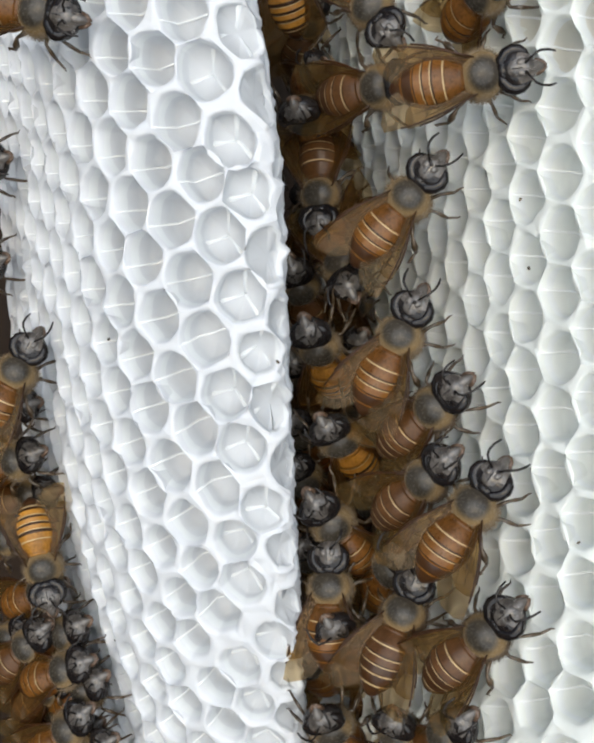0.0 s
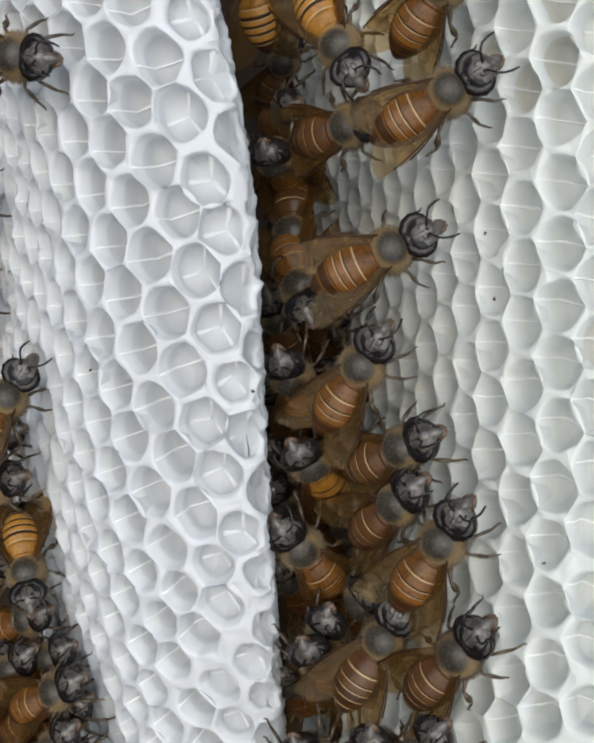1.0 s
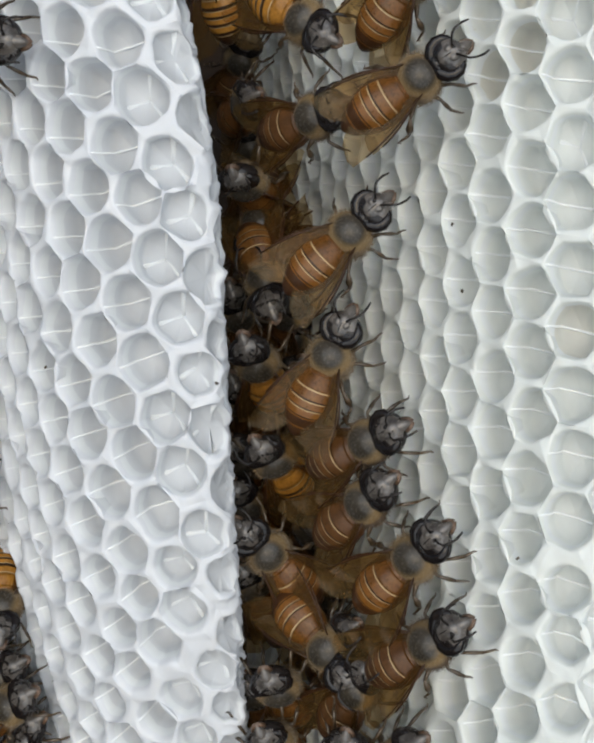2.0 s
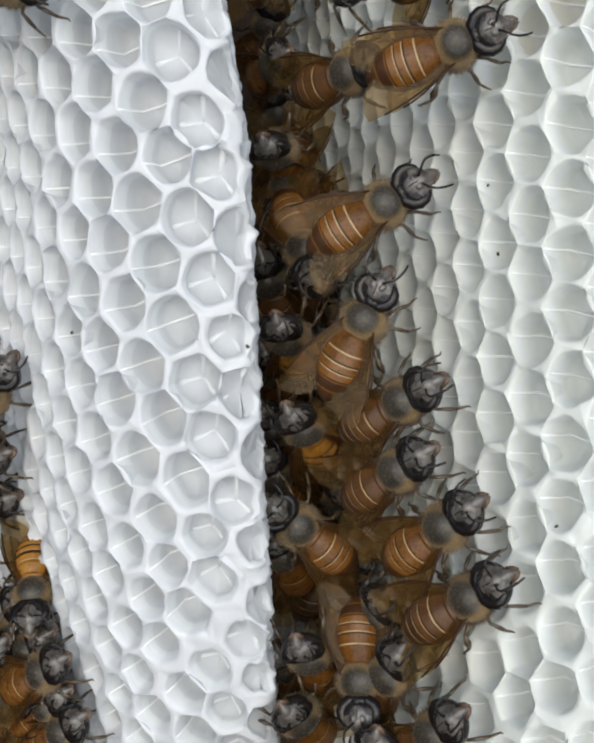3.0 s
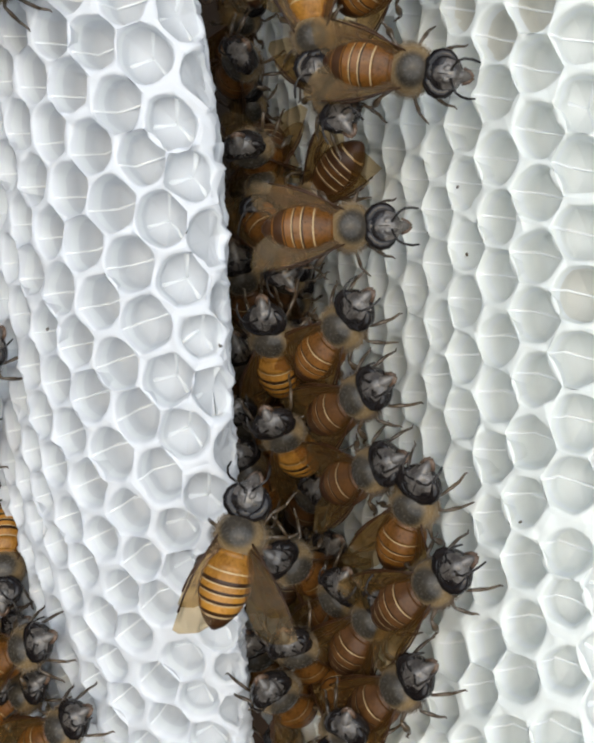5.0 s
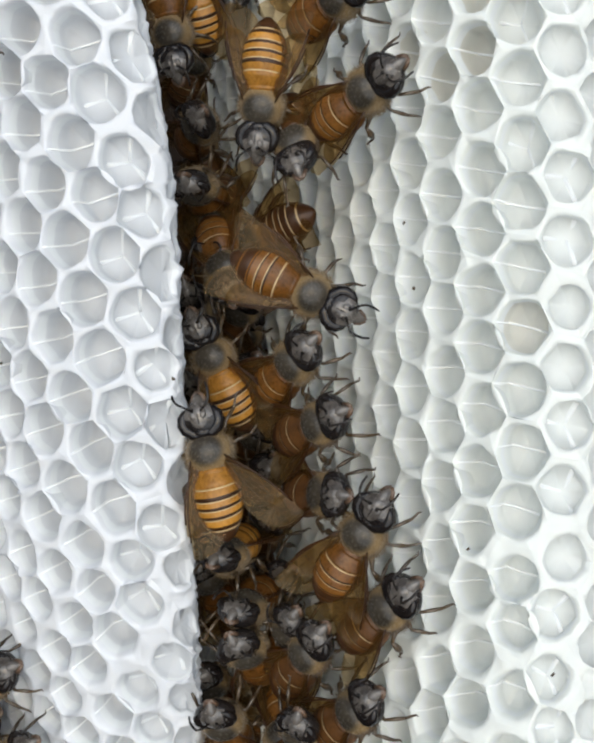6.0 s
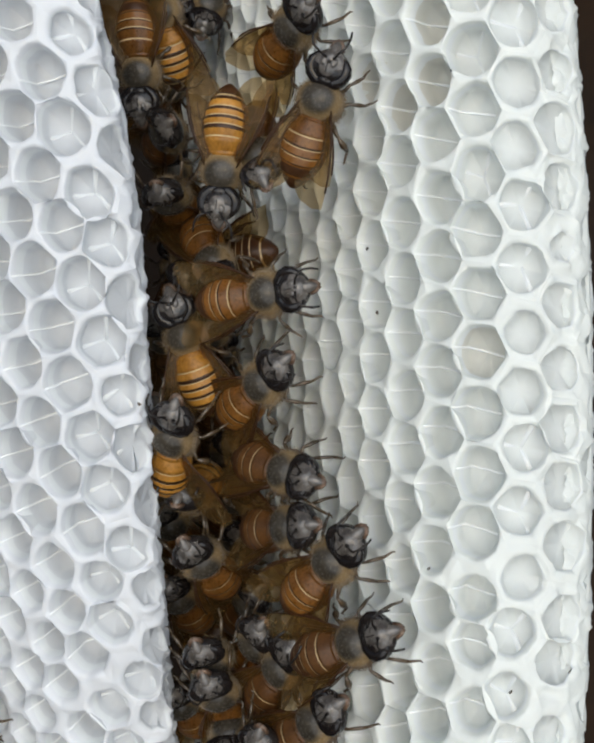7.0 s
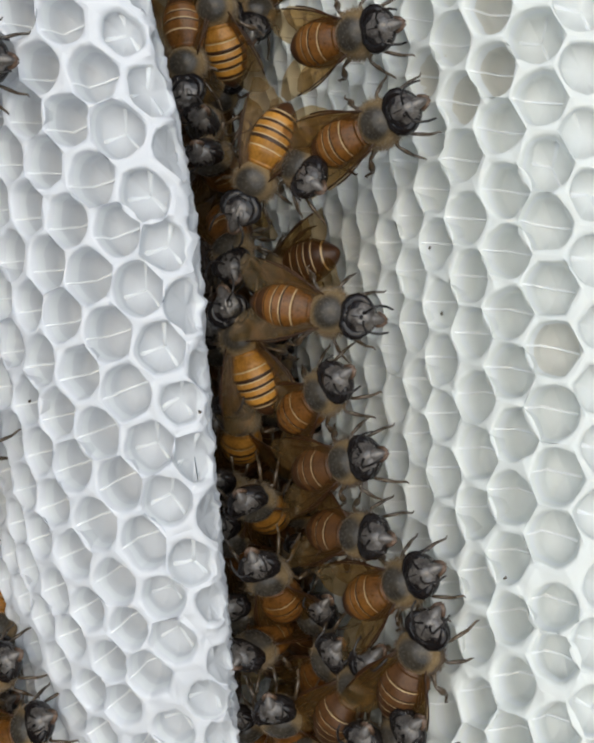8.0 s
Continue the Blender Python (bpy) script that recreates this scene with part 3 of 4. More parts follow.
for k, (x, y, z, size) in enumerate(((14.6, 93.93, 14.44, 0.13), (15.5, 93.98, 8.48, 0.16), (18.99, 86.76, -14.03, 0.13), (-22.02, 95.87, 1.58, 0.18), (25.04, 82.76, -23.58, 0.14), (-5.8, 86.57, 0.35, 0.15))):
    speck(x, y, z, size, 60 + k)


def rows_of(*rows):
    return [(t, pose(x * MM, y * MM, z * MM, a, b, c)) for t, x, y, z, a, b, c in rows]


def feel_about(ob, seed):
    """The feelers of a bee sway on their joints."""
    rnd = random.Random(seed)
    for child in ob.children_recursive:
        if child.name.startswith("antenna"):
            base = child.matrix_basis.copy()
            walk(child, [(k * 0.8, base @ pose(0, 0, 0, rnd.uniform(-14, 14), rnd.uniform(-16, 16), rnd.uniform(-16, 16))) for k in range(11)])


def bee(number, rows):
    walk(swarm[number], rows)
    feel_about(swarm[number], number)


def motions():
    bee(0, rows_of((0, 10.4, 89.4, 24.0, 97, -8, -4), (1, 10.4, 86.9, 25.4, 92, -30, -8), (2.5, 11.0, 88.5, 25.7, 97, -30, -12), (3.5, 10.5, 86.8, 23.5, 101, -2, -2),
                      (4, 11.1, 88.3, 23.9, 104, 5, -2), (5.5, 9.2, 88.3, 22.9, 100, 3, -20), (6, 10.6, 88.1, 24.8, 112, -22, -48), (6.5, 10.1, 87.4, 24.6, 107, -35, -33), (7, 9.7, 85.6, 25.8, 104, -67, -29), (7.5, 9.8, 86.4, 24.5, 109, -12, -48), (8, 9.9, 88.6, 24.3, 105, -14, -35)))
    bee(1, rows_of((0, 2.3, 97.0, 24.6, 100, -4, -34), (1, 2.3, 93.1, 23.9, 102, -7, -40), (2.5, 2.5, 95.4, 24.3, 106, -7, -44), (3.5, 2.8, 93.9, 24.4, 102, 0, -45),
                      (4, 2.8, 95.7, 22.6, 91, 22, -40), (5.5, 4.4, 93.2, 22.1, 45, 56, -71), (6, 4.8, 92.9, 21.1, 35, 51, -81), (6.5, 4.3, 92.8, 21.8, 44, 51, -74), (7, 4.8, 90.5, 22.1, 41, 49, -76), (7.5, 4.2, 91.3, 22.6, 43, 39, -80), (8, 3.4, 93.9, 21.8, 70, 36, -58)))
    bee(2, rows_of((0, 1.4, 96.9, 31.7, 99, 51, -13), (1, 1.3, 93.0, 31.0, 90, 57, -21), (2.5, 1.6, 95.6, 33.3, 95, 26, -38), (3.5, 2.3, 93.9, 31.3, 70, 56, -48),
                      (4, 3.4, 93.3, 29.2, 143, 57, 36), (5.5, 1.4, 94.1, 26.5, 62, 86, -43), (6, 1.7, 92.7, 24.6, -157, 72, 98), (6.5, 1.0, 93.1, 22.1, -129, 69, 127), (7, 1.4, 90.7, 21.0, -154, 75, 103), (7.5, 0.4, 91.4, 21.8, -128, 70, 130), (8, -0.9, 95.3, 21.2, -110, 61, 149)))
    bee(3, rows_of((0, 11.0, 92.3, 31.7, 123, -18, -68), (1, 10.1, 89.1, 35.0, 115, -44, -41), (2.5, 10.5, 90.4, 34.3, 119, -36, -46), (3.5, 9.8, 90.7, 33.0, 115, -4, -62),
                      (4, 10.1, 92.8, 32.7, 122, -12, -66), (5.5, 8.5, 89.9, 32.5, 110, -17, -36), (6, 8.4, 90.1, 33.5, 116, -13, -54), (6.5, 8.9, 88.9, 31.8, 115, -17, -48), (7, 7.8, 88.6, 33.2, 126, -20, -64), (7.5, 8.4, 86.4, 33.2, 114, -30, -37), (8, 8.3, 89.7, 32.4, 106, 2, -38)))
    bee(4, rows_of((0, 4.9, 93.9, 14.3, 81, -50, -2), (1, 5.8, 88.7, 12.4, 84, -25, 0), (2.5, 5.1, 92.3, 13.4, 85, -47, -6), (3.5, 5.6, 89.6, 11.0, 92, -5, 1),
                      (4, 5.4, 92.0, 11.0, 95, 1, 1), (5.5, 4.8, 89.9, 9.2, 91, -2, -1), (6, 5.7, 88.9, 7.6, 100, 25, 3), (6.5, 5.2, 91.1, 8.6, 94, -5, -33), (7, 5.2, 88.4, 9.8, 93, -6, -26), (7.5, 5.6, 87.9, 8.9, 93, 20, -11), (8, 5.3, 91.1, 8.6, 92, 11, -15)))
    bee(5, rows_of((0, 4.4, 93.4, 2.2, 65, -62, 9), (1, 3.5, 90.8, 2.2, 93, -55, -21), (2.5, 3.8, 93.2, 2.5, 71, -65, 3), (3.5, 3.8, 91.6, 2.3, 85, -56, -10),
                      (4, 4.2, 94.2, 1.6, 97, -56, -26), (5.5, 4.6, 92.6, 2.1, 110, -32, -54), (6, 4.7, 92.7, 1.8, 113, -30, -59), (6.5, 4.8, 92.4, 1.8, 107, -29, -51), (7, 4.9, 89.8, 2.0, 106, -32, -49), (7.5, 4.5, 90.6, 1.8, 104, -27, -47), (8, 4.8, 93.5, 1.7, 104, -24, -52)))
    bee(6, rows_of((0, 7.5, 92.4, -3.8, 93, -38, -34), (1, 7.2, 89.1, -4.7, 90, -23, -39), (2.5, 7.0, 92.3, -4.8, 92, -23, -36), (3.5, 7.2, 90.5, -3.7, 95, -28, -38),
                      (4, 6.8, 93.7, -5.9, 92, -14, -51), (5.5, 6.0, 91.4, -3.5, 101, -27, -49), (6, 6.9, 91.1, -3.6, 97, -18, -56), (6.5, 7.2, 90.8, -4.4, 91, -13, -47), (7, 6.9, 88.5, -5.8, 76, 8, -48), (7.5, 6.8, 89.7, -5.4, 80, 2, -50), (8, 6.7, 92.3, -4.5, 90, -11, -46)))
    bee(7, rows_of((0, 6.9, 92.4, -10.1, 93, -41, -36), (1, 6.8, 89.5, -9.6, 99, -37, -46), (2.5, 6.8, 92.7, -10.3, 96, -34, -42), (3.5, 6.9, 90.9, -10.0, 92, -22, -45),
                      (4, 7.1, 93.4, -10.4, 90, -16, -49), (5.5, 7.2, 90.5, -10.4, 95, -23, -52), (6, 7.4, 91.2, -9.9, 82, -4, -63), (6.5, 7.3, 91.3, -10.1, 89, -13, -55), (7, 7.1, 88.7, -10.6, 84, -9, -54), (7.5, 7.2, 89.8, -10.0, 72, 8, -54), (8, 7.5, 92.3, -10.9, 79, -0, -52)))
    bee(8, rows_of((0, 10.6, 88.6, -11.8, 54, -52, 14), (1, 10.3, 86.2, -12.4, 83, -56, -19), (2.5, 10.7, 89.7, -14.9, 88, -36, -32), (3.5, 10.0, 88.6, -14.1, 93, -36, -40),
                      (4, 10.1, 91.1, -14.6, 96, -39, -43), (5.5, 10.6, 88.1, -12.6, 131, -64, -68), (6, 10.1, 87.6, -12.9, 93, -55, -32), (6.5, 10.8, 87.7, -13.3, 93, -49, -34), (7, 10.6, 85.4, -13.1, 96, -42, -41), (7.5, 10.4, 87.2, -13.1, 95, -33, -45), (8, 10.9, 89.6, -14.7, 87, -22, -43)))
    bee(9, rows_of((0, 11.8, 88.0, -22.4, 75, -45, -18), (1, 11.8, 85.2, -21.5, 85, -47, -31), (2.5, 12.0, 88.9, -21.3, 82, -28, -34), (3.5, 12.4, 86.6, -18.9, 84, -36, -31),
                      (4, 11.8, 89.9, -21.9, 79, -13, -40), (5.5, 12.1, 86.3, -18.4, 93, -44, -40), (6, 12.3, 86.7, -18.9, 96, -37, -50), (6.5, 12.6, 86.5, -19.0, 84, -28, -35), (7, 12.4, 83.9, -19.6, 81, -21, -37), (7.5, 12.2, 86.1, -20.5, 79, -15, -42), (8, 12.0, 88.7, -20.3, 101, -59, -42)))
    bee(10, rows_of((0, 9.1, 90.1, -31.8, 90, -43, -47), (1, 9.2, 87.2, -30.4, 96, -47, -50), (2.5, 10.0, 91.0, -32.4, 94, -40, -52), (3.5, 9.6, 88.7, -31.3, 88, -41, -42),
                      (4, 9.7, 91.7, -32.0, 89, -33, -53), (5.5, 9.5, 87.9, -27.3, 87, -38, -41), (6, 9.8, 88.8, -28.2, 93, -35, -56), (6.5, 10.1, 89.3, -28.4, 91, -35, -51), (7, 9.3, 86.7, -27.0, 90, -36, -48), (7.5, 9.4, 88.5, -26.4, 90, -34, -49), (8, 10.4, 91.0, -28.3, 95, -35, -59)))
    bee(11, rows_of((0, -4.5, 102.8, 23.1, -173, -17, -104), (1, -4.6, 98.8, 22.0, -174, -18, -103), (2.5, -3.8, 101.1, 18.7, -170, -13, -106), (3.5, -4.1, 99.6, 18.9, -170, -14, -104),
                      (4, -3.7, 101.6, 19.4, -170, -11, -106), (5.5, -4.1, 100.0, 18.6, -169, -13, -105), (6, -4.4, 100.1, 18.6, -174, -12, -104), (6.5, -4.5, 99.8, 19.0, -175, -13, -103), (7, -3.9, 97.5, 19.9, -170, -13, -103), (7.5, -4.8, 97.5, 23.6, 179, -10, -99), (8, -5.3, 100.6, 24.7, -173, -11, -103)))
    bee(12, rows_of((0, -3.1, 104.9, 15.8, 34, 80, -69), (1, -3.2, 101.7, 15.1, 18, 69, -84), (2.5, -2.8, 104.7, 15.7, -9, 68, -110), (3.5, -2.9, 102.9, 15.4, 1, 68, -100),
                      (4, -2.8, 105.6, 15.5, 2, 59, -101), (5.5, -2.6, 102.8, 15.4, 4, 74, -99), (6, -2.6, 103.6, 15.0, 3, 58, -100), (6.5, -2.7, 103.7, 16.6, 22, 43, -89), (7, -2.1, 100.6, 14.5, 12, 61, -91), (8, -3.7, 105.0, 16.2, 23, 38, -88)))
    bee(13, rows_of((0, -2.9, 100.0, 1.1, -163, -45, -113), (1, -2.9, 96.6, 1.1, -164, -44, -111), (2.5, -2.8, 100.1, 2.4, -167, -38, -110), (3.5, -2.7, 98.3, 0.4, -175, -29, -103),
                      (4, -2.7, 100.5, 1.5, -175, -33, -105), (5.5, -1.4, 96.3, 0.8, -153, -68, -128), (6, -2.7, 96.7, 2.1, -95, -65, 175), (6.5, -2.3, 96.2, 5.8, -102, -73, 180), (7, -2.2, 94.0, 6.1, -97, -73, 177), (7.5, -2.0, 94.1, 5.2, -99, -69, 179), (8, -2.6, 97.0, 6.9, -103, -72, -179)))
    bee(14, rows_of((0, -0.8, 98.8, -7.3, -144, -37, -122), (1, -1.1, 95.7, -6.8, -144, -36, -120), (2.5, -1.3, 99.5, -6.8, -147, -33, -120), (3.5, -1.2, 97.3, -6.8, -154, -36, -115),
                      (4, -1.1, 99.6, -7.1, -147, -35, -120), (5.5, -0.6, 96.9, -9.0, -157, -39, -115), (6, -1.5, 98.4, -16.5, -12, 10, -108), (6.5, -2.0, 99.0, -12.9, -20, 15, -111), (7, -1.9, 96.4, -8.5, -9, 14, -105), (7.5, -1.3, 96.8, -9.0, -11, 14, -105), (8, -1.9, 99.5, -8.4, -154, -24, -110)))
    bee(15, rows_of((0, -1.3, 97.9, -15.2, -123, -49, -142), (1, -1.9, 95.2, -14.8, -118, -47, -145), (2.5, -1.7, 98.6, -15.8, -102, -44, -165), (3.5, -1.9, 97.9, -16.1, -91, -15, -138),
                      (4, -1.1, 99.9, -17.9, -22, 23, -117), (5.5, 0.3, 96.1, -20.4, -153, -39, -116), (6, 0.3, 97.3, -21.3, -11, 9, -109), (6.5, -1.8, 98.6, -15.1, -130, -27, -121), (7, -0.9, 95.4, -14.4, -143, -37, -119), (7.5, 0.0, 95.7, -15.0, -171, -35, -106), (8, -0.8, 98.4, -15.2, -157, -44, -115)))
    bee(16, rows_of((0, -0.2, 97.3, -25.4, -144, -39, -118), (1, -0.2, 94.4, -24.7, -150, -41, -116), (2.5, -1.0, 99.0, -29.0, -160, -42, -112), (3.5, -0.3, 96.5, -25.7, -161, -40, -111),
                      (4, 0.1, 98.6, -25.6, -161, -42, -113), (5.5, 0.9, 95.5, -28.0, -155, -39, -114), (6.5, -0.3, 97.7, -21.6, -149, -35, -116), (7, -0.0, 94.7, -23.6, -153, -41, -115), (7.5, -1.2, 97.2, -22.2, -16, 20, -112), (8, -2.3, 100.4, -22.5, -25, 12, -115)))
    bee(17, rows_of((0, -1.1, 97.0, -34.1, -151, -46, -117), (1, -1.1, 94.3, -33.9, -152, -46, -115), (2.5, -1.5, 99.4, -32.8, -142, -37, -117), (3.5, -1.9, 97.5, -33.9, -129, -35, -119),
                      (5.5, -0.8, 96.5, -31.1, -138, -39, -120), (6, -1.9, 97.7, -31.8, -169, -45, -108), (6.5, 0.7, 97.1, -25.9, -152, -37, -115), (7, 0.6, 94.3, -26.5, -156, -43, -113), (7.5, 1.1, 95.3, -28.7, -173, -43, -106), (8, 0.2, 98.2, -28.2, -167, -46, -110)))
    bee(18, rows_of((0, 5.2, 92.9, -22.3, 36, -59, 35), (1, 5.6, 90.1, -22.0, 66, -58, 1), (2.5, 6.4, 95.6, -28.7, 112, -47, -62), (3.5, 6.2, 93.2, -26.9, 107, -53, -51),
                      (4, 6.8, 95.7, -25.1, 120, -53, -64), (5.5, 7.4, 91.5, -23.7, 96, -50, -41), (6, 6.0, 93.5, -24.4, 108, -45, -58), (6.5, 7.0, 93.4, -23.9, 105, -47, -53), (7, 6.5, 90.9, -23.5, 108, -48, -55), (7.5, 6.1, 92.9, -24.5, 106, -41, -58), (8, 7.1, 94.1, -24.4, 95, -51, -39)))
    bee(19, rows_of((0, 5.1, 93.4, -33.1, 164, -54, -99), (1, 5.3, 90.6, -31.8, 162, -51, -97), (2.5, 6.0, 94.6, -33.4, 160, -48, -98), (3.5, 5.2, 92.8, -35.4, 151, -49, -92),
                      (5.5, 5.6, 91.8, -32.4, 155, -51, -93), (6, 5.4, 92.8, -31.3, 152, -47, -93), (6.5, 4.9, 93.8, -31.4, 146, -50, -88), (7, 4.9, 91.1, -30.6, 150, -46, -91), (8, 7.8, 93.4, -29.6, 137, -44, -87)))
    bee(20, rows_of((0, -1.4, 96.9, -21.2, -9, -71, 86), (1, 0.7, 95.1, -22.9, 143, -54, -79), (2.5, 4.2, 95.9, -25.5, 62, 73, -41), (3.5, 3.3, 94.9, -33.1, -1, 74, -106),
                      (4, 4.9, 97.1, -35.5, 21, 55, -85), (5.5, 4.6, 94.8, -33.6, 11, 42, -96), (6.5, 2.7, 97.8, -32.2, 12, 35, -95), (7, 1.7, 95.7, -31.0, 9, 30, -96), (8, 2.0, 99.6, -32.0, 16, 30, -92)))
    bee(21, rows_of((0, -4.2, 98.1, -47.1, 11, 20, -93), (1, -4.0, 95.8, -44.1, 11, 21, -93), (2.5, -2.8, 100.1, -43.1, 13, 28, -92), (3.5, -2.3, 80.7, -29.1, -11, -66, 90),
                      (4, -4.9, 80.3, -20.7, -0, -70, 79), (5.3, -2.9, 85.2, -12.6, 44, -64, 33), (5.5, -1.9, 85.4, -10.3, 49, -63, 28), (6, -2.8, 88.0, -6.0, -60, -76, 139), (6.5, -2.5, 90.5, -4.3, -19, -68, 96), (7, -3.1, 89.9, -2.7, 146, -53, -74), (8, -3.3, 101.3, -0.4, 162, -41, -90)))
    bee(22, rows_of((0, 4.4, 97.4, -19.2, 119, -46, -67), (1, 4.1, 94.4, -19.6, 118, -41, -69), (2.5, 6.2, 97.3, -24.5, 113, -37, -71), (3.5, 4.1, 96.2, -22.4, 123, -45, -70),
                      (4, 3.6, 99.0, -24.4, 132, -47, -76), (5.5, 5.0, 95.3, -22.1, 123, -44, -72), (6, 4.6, 96.3, -23.1, 125, -41, -77), (6.5, 4.4, 97.0, -22.5, 122, -39, -74), (7, 4.4, 94.1, -22.0, 125, -42, -74), (7.5, 3.9, 95.8, -22.6, 119, -38, -72), (8, 4.9, 97.8, -23.1, 111, -36, -68)))
    bee(23, rows_of((0, -7.7, 107.2, 38.8, -147, -70, -135), (1, -7.7, 103.0, 40.5, -152, -70, -129), (2.5, -7.3, 105.0, 41.3, -164, -69, -119), (3.5, -6.9, 103.3, 40.5, -160, -69, -122),
                      (4, -5.2, 104.6, 41.0, -160, -68, -124), (5.5, -5.3, 103.2, 40.0, -155, -69, -128), (6, -4.9, 102.5, 39.5, -158, -70, -125), (6.5, -5.0, 101.7, 39.2, -163, -70, -120), (7, -4.8, 100.0, 38.0, -151, -69, -131), (7.5, -4.2, 98.6, 37.8, -160, -71, -122), (8, -4.5, 101.7, 39.3, -159, -69, -124)))
    bee(24, rows_of((0, -7.6, 105.7, 42.2, -170, 81, 89), (1, -7.2, 101.3, 43.3, -167, 79, 94), (2.5, -8.0, 103.6, 42.9, -172, 77, 88), (3.5, -8.2, 102.2, 42.2, -171, 77, 89),
                      (5.5, -8.3, 102.6, 36.3, -175, 71, 85), (6, -6.9, 101.9, 33.8, 132, 78, 30), (6.5, -7.0, 101.3, 32.1, -178, 77, 82), (7, -6.8, 99.4, 32.1, 175, 77, 76), (7.5, -6.8, 98.3, 31.1, 169, 69, 70), (8, -7.5, 102.2, 34.2, 132, 86, 31)))
    bee(25, rows_of((0, -3.5, 105.8, 27.7, 114, -4, -72), (1, -3.6, 101.6, 26.8, 111, -4, -67), (2.5, -3.9, 104.1, 27.5, 114, -4, -67), (3.5, -3.6, 102.3, 27.5, 112, -2, -66),
                      (4, -3.1, 104.3, 27.4, 114, -3, -67), (5.5, -5.6, 104.3, 28.1, 135, -12, -78), (6, -4.2, 103.2, 25.2, 127, -10, -76), (6.5, -3.8, 102.5, 25.2, 131, -12, -76), (7, -4.2, 100.7, 26.6, 121, -7, -73), (8, -6.0, 104.1, 28.6, 137, -11, -79)))
    bee(26, rows_of((0, -0.7, 101.2, 8.8, 49, 47, -63), (1, -2.2, 98.1, 9.6, 50, 52, -58), (2.5, -1.9, 101.0, 9.9, 48, 60, -60), (3.5, -0.3, 98.1, 8.7, 68, 44, -45),
                      (4, -0.0, 100.6, 8.4, 72, 31, -50), (5.5, -1.7, 99.3, 9.7, 46, 56, -63), (6.5, -1.5, 99.5, 11.7, 48, 46, -67), (7, 0.3, 96.2, 13.1, 52, 44, -62), (8, -3.5, 101.3, 15.6, 37, 49, -75)))
    bee(27, rows_of((0, -0.0, 107.1, 12.0, -113, 19, 115), (1, -0.6, 103.5, 10.7, -101, 10, 117), (2.5, -0.1, 106.4, 13.3, -106, 9, 118), (3.5, -0.5, 105.0, 11.5, -102, 9, 125),
                      (4, 2.2, 106.5, 15.4, -120, 39, 128), (5.5, 2.5, 103.7, 14.7, -115, 23, 120), (6, 1.9, 104.1, 14.2, -105, 13, 126), (6.5, 0.8, 105.5, 13.4, -101, 18, 144), (7, 0.5, 102.9, 14.2, -96, 4, 136), (7.5, 1.0, 102.4, 14.2, -98, 5, 132), (8, 1.3, 105.0, 14.2, -99, 6, 131)))
    bee(28, rows_of((0, -25.9, 88.0, 28.8, 95, 14, -15), (1, -26.7, 88.8, 29.1, 95, 9, -19), (2.5, -24.8, 87.4, 28.7, 99, 10, -20), (3.5, -24.7, 86.8, 30.7, 100, 9, -18),
                      (5.5, -24.2, 87.0, 30.1, 100, 7, -25), (6.5, -24.8, 87.6, 30.2, 100, 9, -28), (7, -24.9, 87.3, 30.3, 99, 6, -23), (8, -23.9, 86.7, 29.9, 100, 9, -24)))
    bee(29, rows_of((0, -33.0, 103.5, -2.2, 64, -59, 30), (1, -31.4, 100.3, -1.5, 66, -55, 29), (2.5, -33.2, 104.7, -4.4, 96, -55, -7), (3.5, -28.8, 97.4, -3.5, 97, -52, -9),
                      (5.5, -29.0, 97.9, -1.9, 109, -48, -26), (6.5, -28.4, 97.2, -1.9, 111, -46, -29), (7, -29.2, 98.4, -2.5, 109, -44, -28), (8, -28.3, 97.2, -2.4, 110, -42, -31)))
    bee(30, rows_of((0, -32.0, 109.2, -23.0, 59, 74, -22), (1, -31.7, 107.6, -20.4, 26, 59, -57), (2.5, -28.9, 110.4, -24.5, 10, 47, -78), (3.5, -30.3, 110.7, -25.3, 8, 57, -78),
                      (4, -31.3, 113.5, -26.3, 17, 44, -70), (5.5, -29.3, 109.7, -21.7, 3, 66, -83), (6.5, -29.3, 109.5, -21.0, 7, 48, -80), (7, -30.1, 111.4, -23.0, 7, 49, -79), (8, -29.1, 110.0, -21.9, 1, 46, -85)))
    bee(31, rows_of((0, -29.7, 109.7, -34.2, 75, -24, -25), (1, -28.4, 107.2, -33.1, 78, -29, -22), (2.5, -27.9, 108.3, -32.7, 85, -29, -34), (3.5, -27.0, 106.4, -31.4, 84, -28, -33),
                      (4, -27.1, 106.2, -31.0, 81, -24, -30), (5.5, -25.0, 103.0, -29.3, 82, -25, -33), (6.5, -23.8, 101.6, -28.5, 83, -24, -36), (7, -25.0, 104.0, -30.7, 84, -26, -38), (7.5, -24.5, 102.7, -29.6, 82, -24, -35), (8, -24.2, 102.6, -29.8, 82, -24, -37)))
